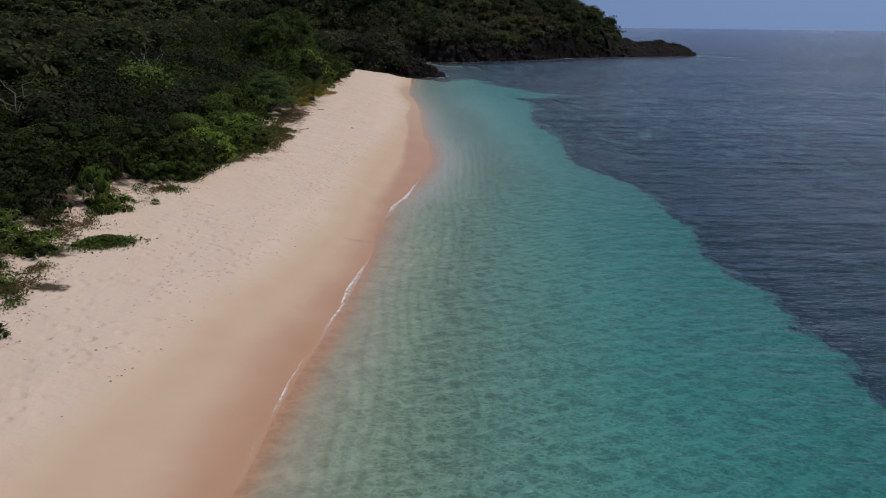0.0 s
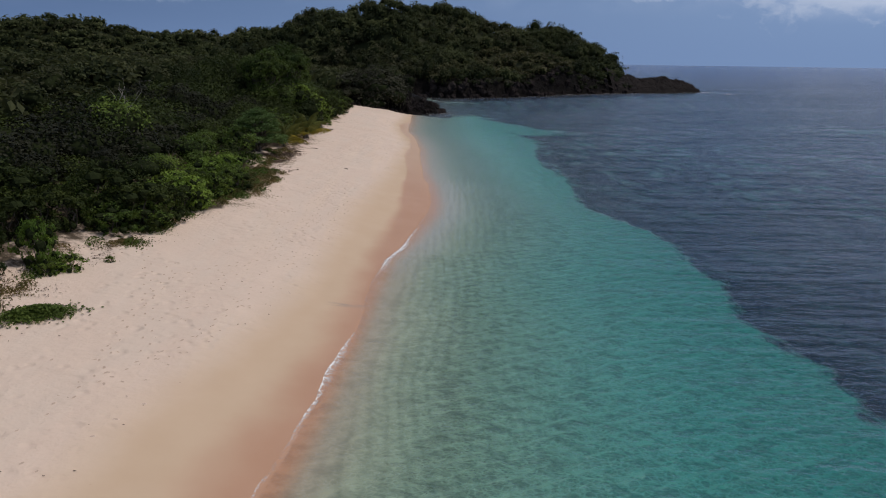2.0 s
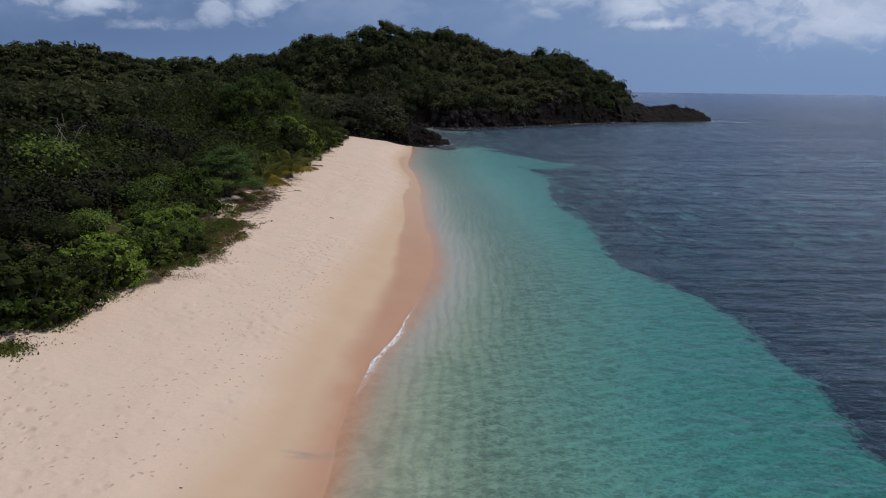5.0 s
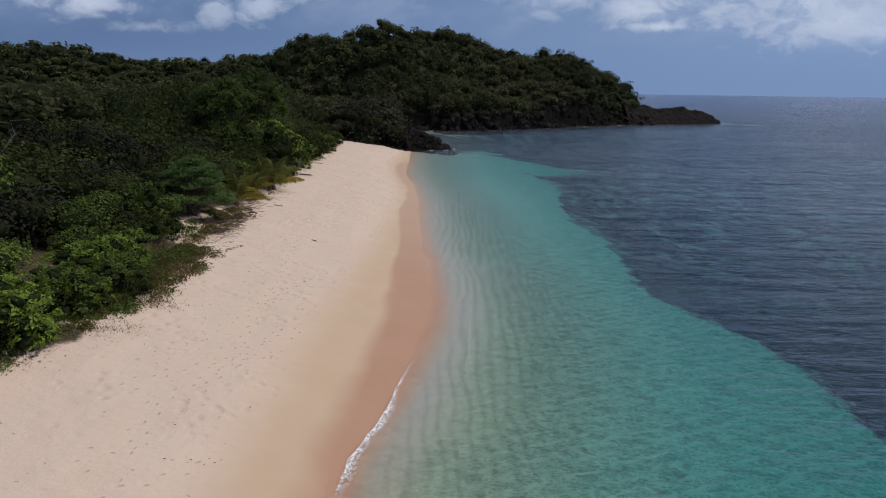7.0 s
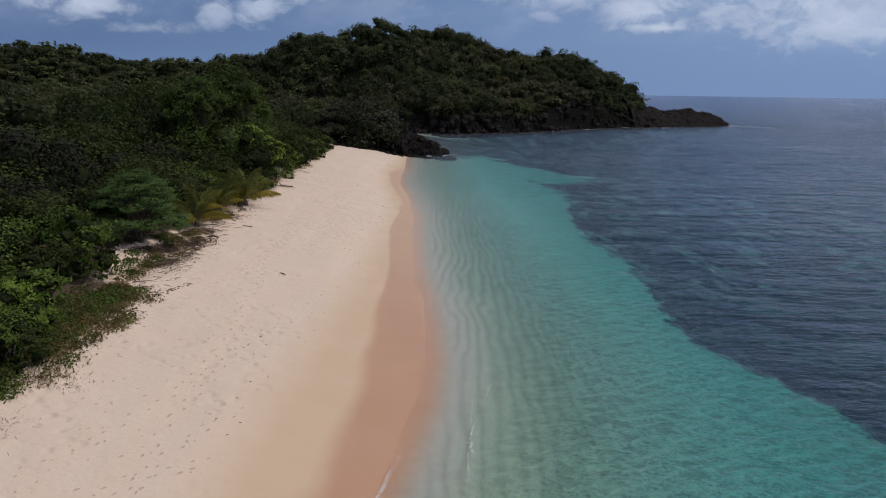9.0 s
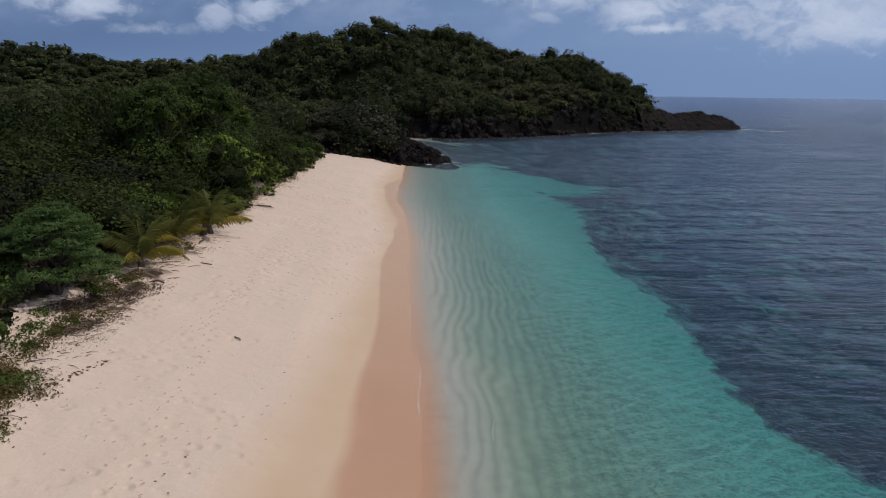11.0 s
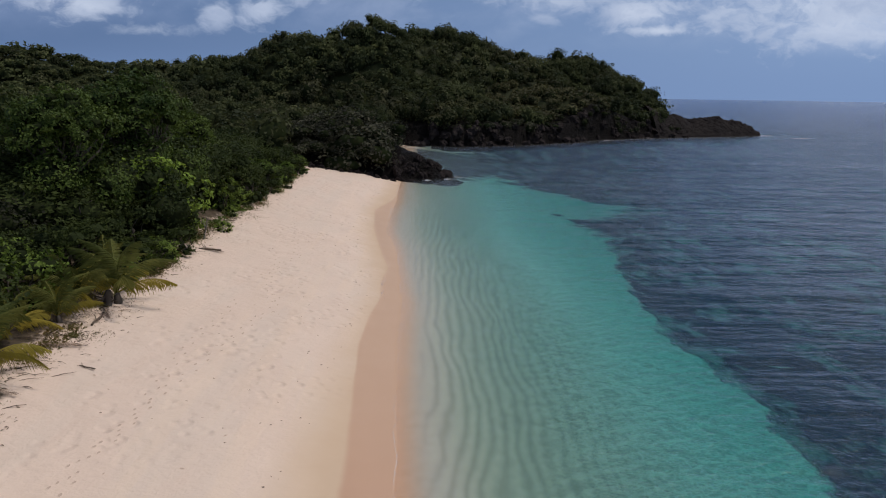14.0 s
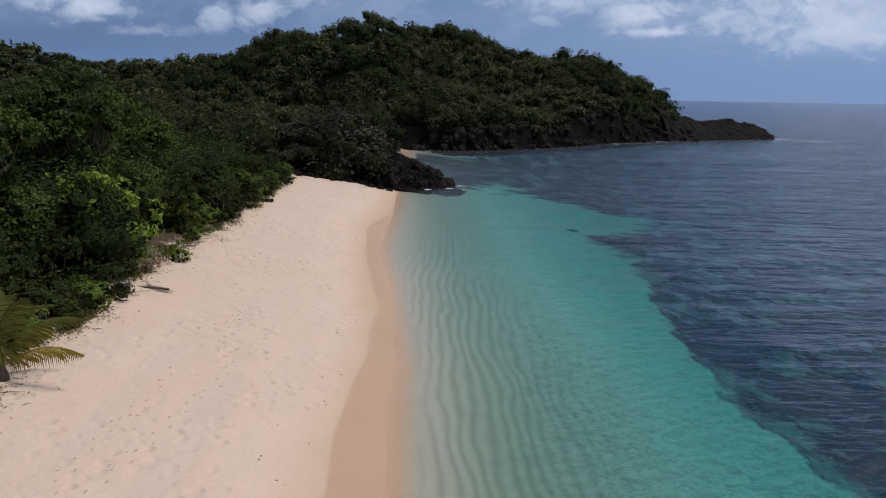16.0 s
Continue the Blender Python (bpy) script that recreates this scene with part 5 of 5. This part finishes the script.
for i, (x, y, rx, ry) in enumerate([(4.4, 143.0, 1.1, 0.8), (3.0, 140.9, 0.9, 0.6), (0.3, 139.6, 0.8, 0.5), (99, 249, 2.0, 1.2), (58, 231.2, 2.4, 1.0), (45, 220.6, 1.8, 0.9), (80, 241, 2.0, 0.9), (104, 239, 5, 0.8), (-3.5, 191.5, 1.6, 1.0)]):
    thing("foam", "small patch of white surf breaking on the rocks", "foam", "surf on the rocks", me=surf(x, y, rx, ry, 200 + i))


def stick(x, y, length, turn, thick, label, seed, forks=1):
    r = np.random.default_rng(seed)
    pieces = [tube(wobble_path((-length / 2, 0, thick), (length / 2, 0, thick * 1.6), r, 0.03), np.array((1, 0.95, 0.85, 0.7, 0.35)) * thick, 6)]
    for i in range(forks):
        a = np.array([r.uniform(-0.2, 0.3) * length, 0, thick])
        pieces.append(tube(wobble_path(a, a + np.array([0.28, r.choice((-1, 1)) * 0.22, 0.12]) * length, r, 0.04), np.linspace(0.5, 0.2, 5) * thick, 5))
    return thing("driftwood", label, "driftwood", "driftwood on the beach", me=raw_mesh("driftwood", *join(pieces), [M_DRIFT]), at=pose(x, y, place_z(x, y), 0, 0, turn))


for i, (x, y, ln, turn, th) in enumerate([(-7.3, 62.3, 0.5, 130, 0.03), (-11.8, 72.5, 0.75, 160, 0.03), (-13.2, 68.3, 2.0, 150, 0.05), (-13.6, 66.2, 1.4, 20, 0.04), (-13.2, 90.7, 1.9, 165, 0.06),
                                          (-14.4, 99.4, 1.8, 60, 0.05), (-14.8, 110, 1.7, 100, 0.06), (-14.7, 118, 1.5, 70, 0.06), (-13.5, 77.0, 1.3, 95, 0.045)]):
    stick(x, y, ln, turn, th, "weathered brown driftwood branch lying on the sand", 100 + i, 2)


def dead_tree(x, y, h, seed):
    r = np.random.default_rng(seed)
    pieces = [tube(wobble_path((0, 0, -0.2), (0.3, 0.2, h * 0.6), r, 0.05), np.linspace(0.06, 0.04, 5), 6)]
    for i in range(6):
        a = np.array([0.3, 0.2, h * 0.6]) * r.uniform(0.6, 1.0)
        g = r.uniform(0, 6.28)
        b = a + np.array([math.cos(g) * 0.3, math.sin(g) * 0.3, r.uniform(0.15, 0.42)]) * h
        pieces.append(tube(wobble_path(a, b, r, 0.1), np.linspace(0.028, 0.008, 5), 5))
    return thing("dead_tree", "bare bleached dead tree among the thicket", "tree", me=raw_mesh("dead_tree", *join(pieces), [M_PALE]), at=pose(x, y, place_z(x, y)))


dead_tree(-26.5, 40, 5.6, 120)
dead_tree(-25.0, 58, 7.4, 121)
dead_tree(-14.3, 93.2, 1.7, 122)


# footprints: shallow dents with a pushed-up rim, shade painted dark inside
def prints():
    r = np.random.default_rng(130)
    spots = []
    for x, y, g, n in [(-11, 18, 80, 26), (-9.5, 22, 96, 30), (-12, 30, 60, 18), (-8.3, 36, 88, 36), (-7.6, 40, 84, 40), (-7.0, 42, 95, 40), (-10.5, 40, 40, 18), (-9.0, 44, 75, 30), (-8, 58, 92, 44), (-9.4, 62, 85, 40), (-7.4, 82, 97, 50), (-9, 86, 90, 50), (-8, 92, 105, 30),
                       (-10, 20, 110, 22), (-12.5, 52, 85, 30)]:
        for k in range(n):
            g += r.normal(0, 5)
            x, y = x + 0.55 * math.cos(radians(g)), y + 0.55 * math.sin(radians(g))
            o = 0.13 * (1 if k % 2 else -1)
            spots.append((x - o * math.sin(radians(g)), y + o * math.cos(radians(g)), g, r.uniform(0.8, 1.15)))
    for _ in range(320):
        y = r.uniform(14, 130) if r.random() < 0.4 else r.uniform(14, 58)
        spots.append((r.normal(-9 + 0.01 * y, 1.7), y, r.uniform(0, 360), r.uniform(0.5, 1.0)))
    k = 9
    ring = [(math.cos(2 * math.pi * i / k), math.sin(2 * math.pi * i / k)) for i in range(k)]
    V, F, base = [], [], 0
    for x, y, g, s in spots:
        if x < veg_line(y) + 0.4 or x > damp_line(y) - 0.2:
            continue
        cg, sg = math.cos(radians(g)), math.sin(radians(g))
        for rad, up in ((1.5, -0.012), (1.1, 0.009), (0.85, 0.003), (0.05, 0.002)):
            for a, b in ring:
                px, py = a * 0.09 * rad * s, b * 0.045 * rad * s
                V.append((x + px * cg - py * sg, y + px * sg + py * cg, up * s))
        for j in range(3):
            for i in range(k):
                a, b = base + j * k + i, base + j * k + (i + 1) % k
                F.append((a, b, b + k, a + k))
        base += 4 * k
    V = np.array(V)
    V[:, 2] += terrain(V[:, 0], V[:, 1]) + 0.004
    slots = np.tile(np.repeat((0, 0, 1), k), len(F) // (3 * k))
    return raw_mesh("footprints", V, np.array(F), [M_PRINT, M_DENT_SHADE], slots)


# darker sand for the print middles: the dent's shade given as colour
M_DENT_SHADE = grain_material("dent_shade_sand", (0.37, 0.27, 0.205), (0.46, 0.345, 0.27), 7.0, 0.9, 0.3, 0.02)
M_PRINT = grain_material("trodden_sand", (0.54, 0.40, 0.31), (0.62, 0.475, 0.375), 7.0, 0.9, 0.3, 0.02)
thing("footprints", "trails of footprints pressed into the dry sand", "footprints", kind="stuff", me=prints())

# dark weed scraps and pebbles on the sand
r = np.random.default_rng(140)
py = r.uniform(10, 132, 260)
px = np.where(r.random(260) < 0.5, damp_line(py) - r.gamma(1.2, 0.9, 260), r.uniform(veg_line(py) + 0.5, damp_line(py)))
pv, pf = [], []
for i in range(260):
    v, f = lobe_core((px[i], py[i], 0.02), np.array((0.05, 0.022, 0.010)) * r.uniform(0.3, 1.1), r)
    v[:, 2] += place_z(px[i], py[i])
    pv.append(v), pf.append(f + 35 * i)
along = r.uniform(0, 1, 60)
for i in range(60):
    y = 55.5 + 3.3 * along[i] + r.normal(0, 0.06)
    x = -12.0 + 1.05 * along[i] + r.normal(0, 0.08)
    v, f = lobe_core((x, y, 0.02), np.array((0.07, 0.05, 0.02)) * r.uniform(0.3, 1.1), r)
    v[:, 2] += place_z(x, y)
    pv.append(v), pf.append(f + 35 * (260 + i))
thing("beach_debris", "small dark scraps of weed and pebbles on the sand", "debris", kind="stuff", me=raw_mesh("debris", np.concatenate(pv), np.concatenate(pf), [M_DRIFT]))
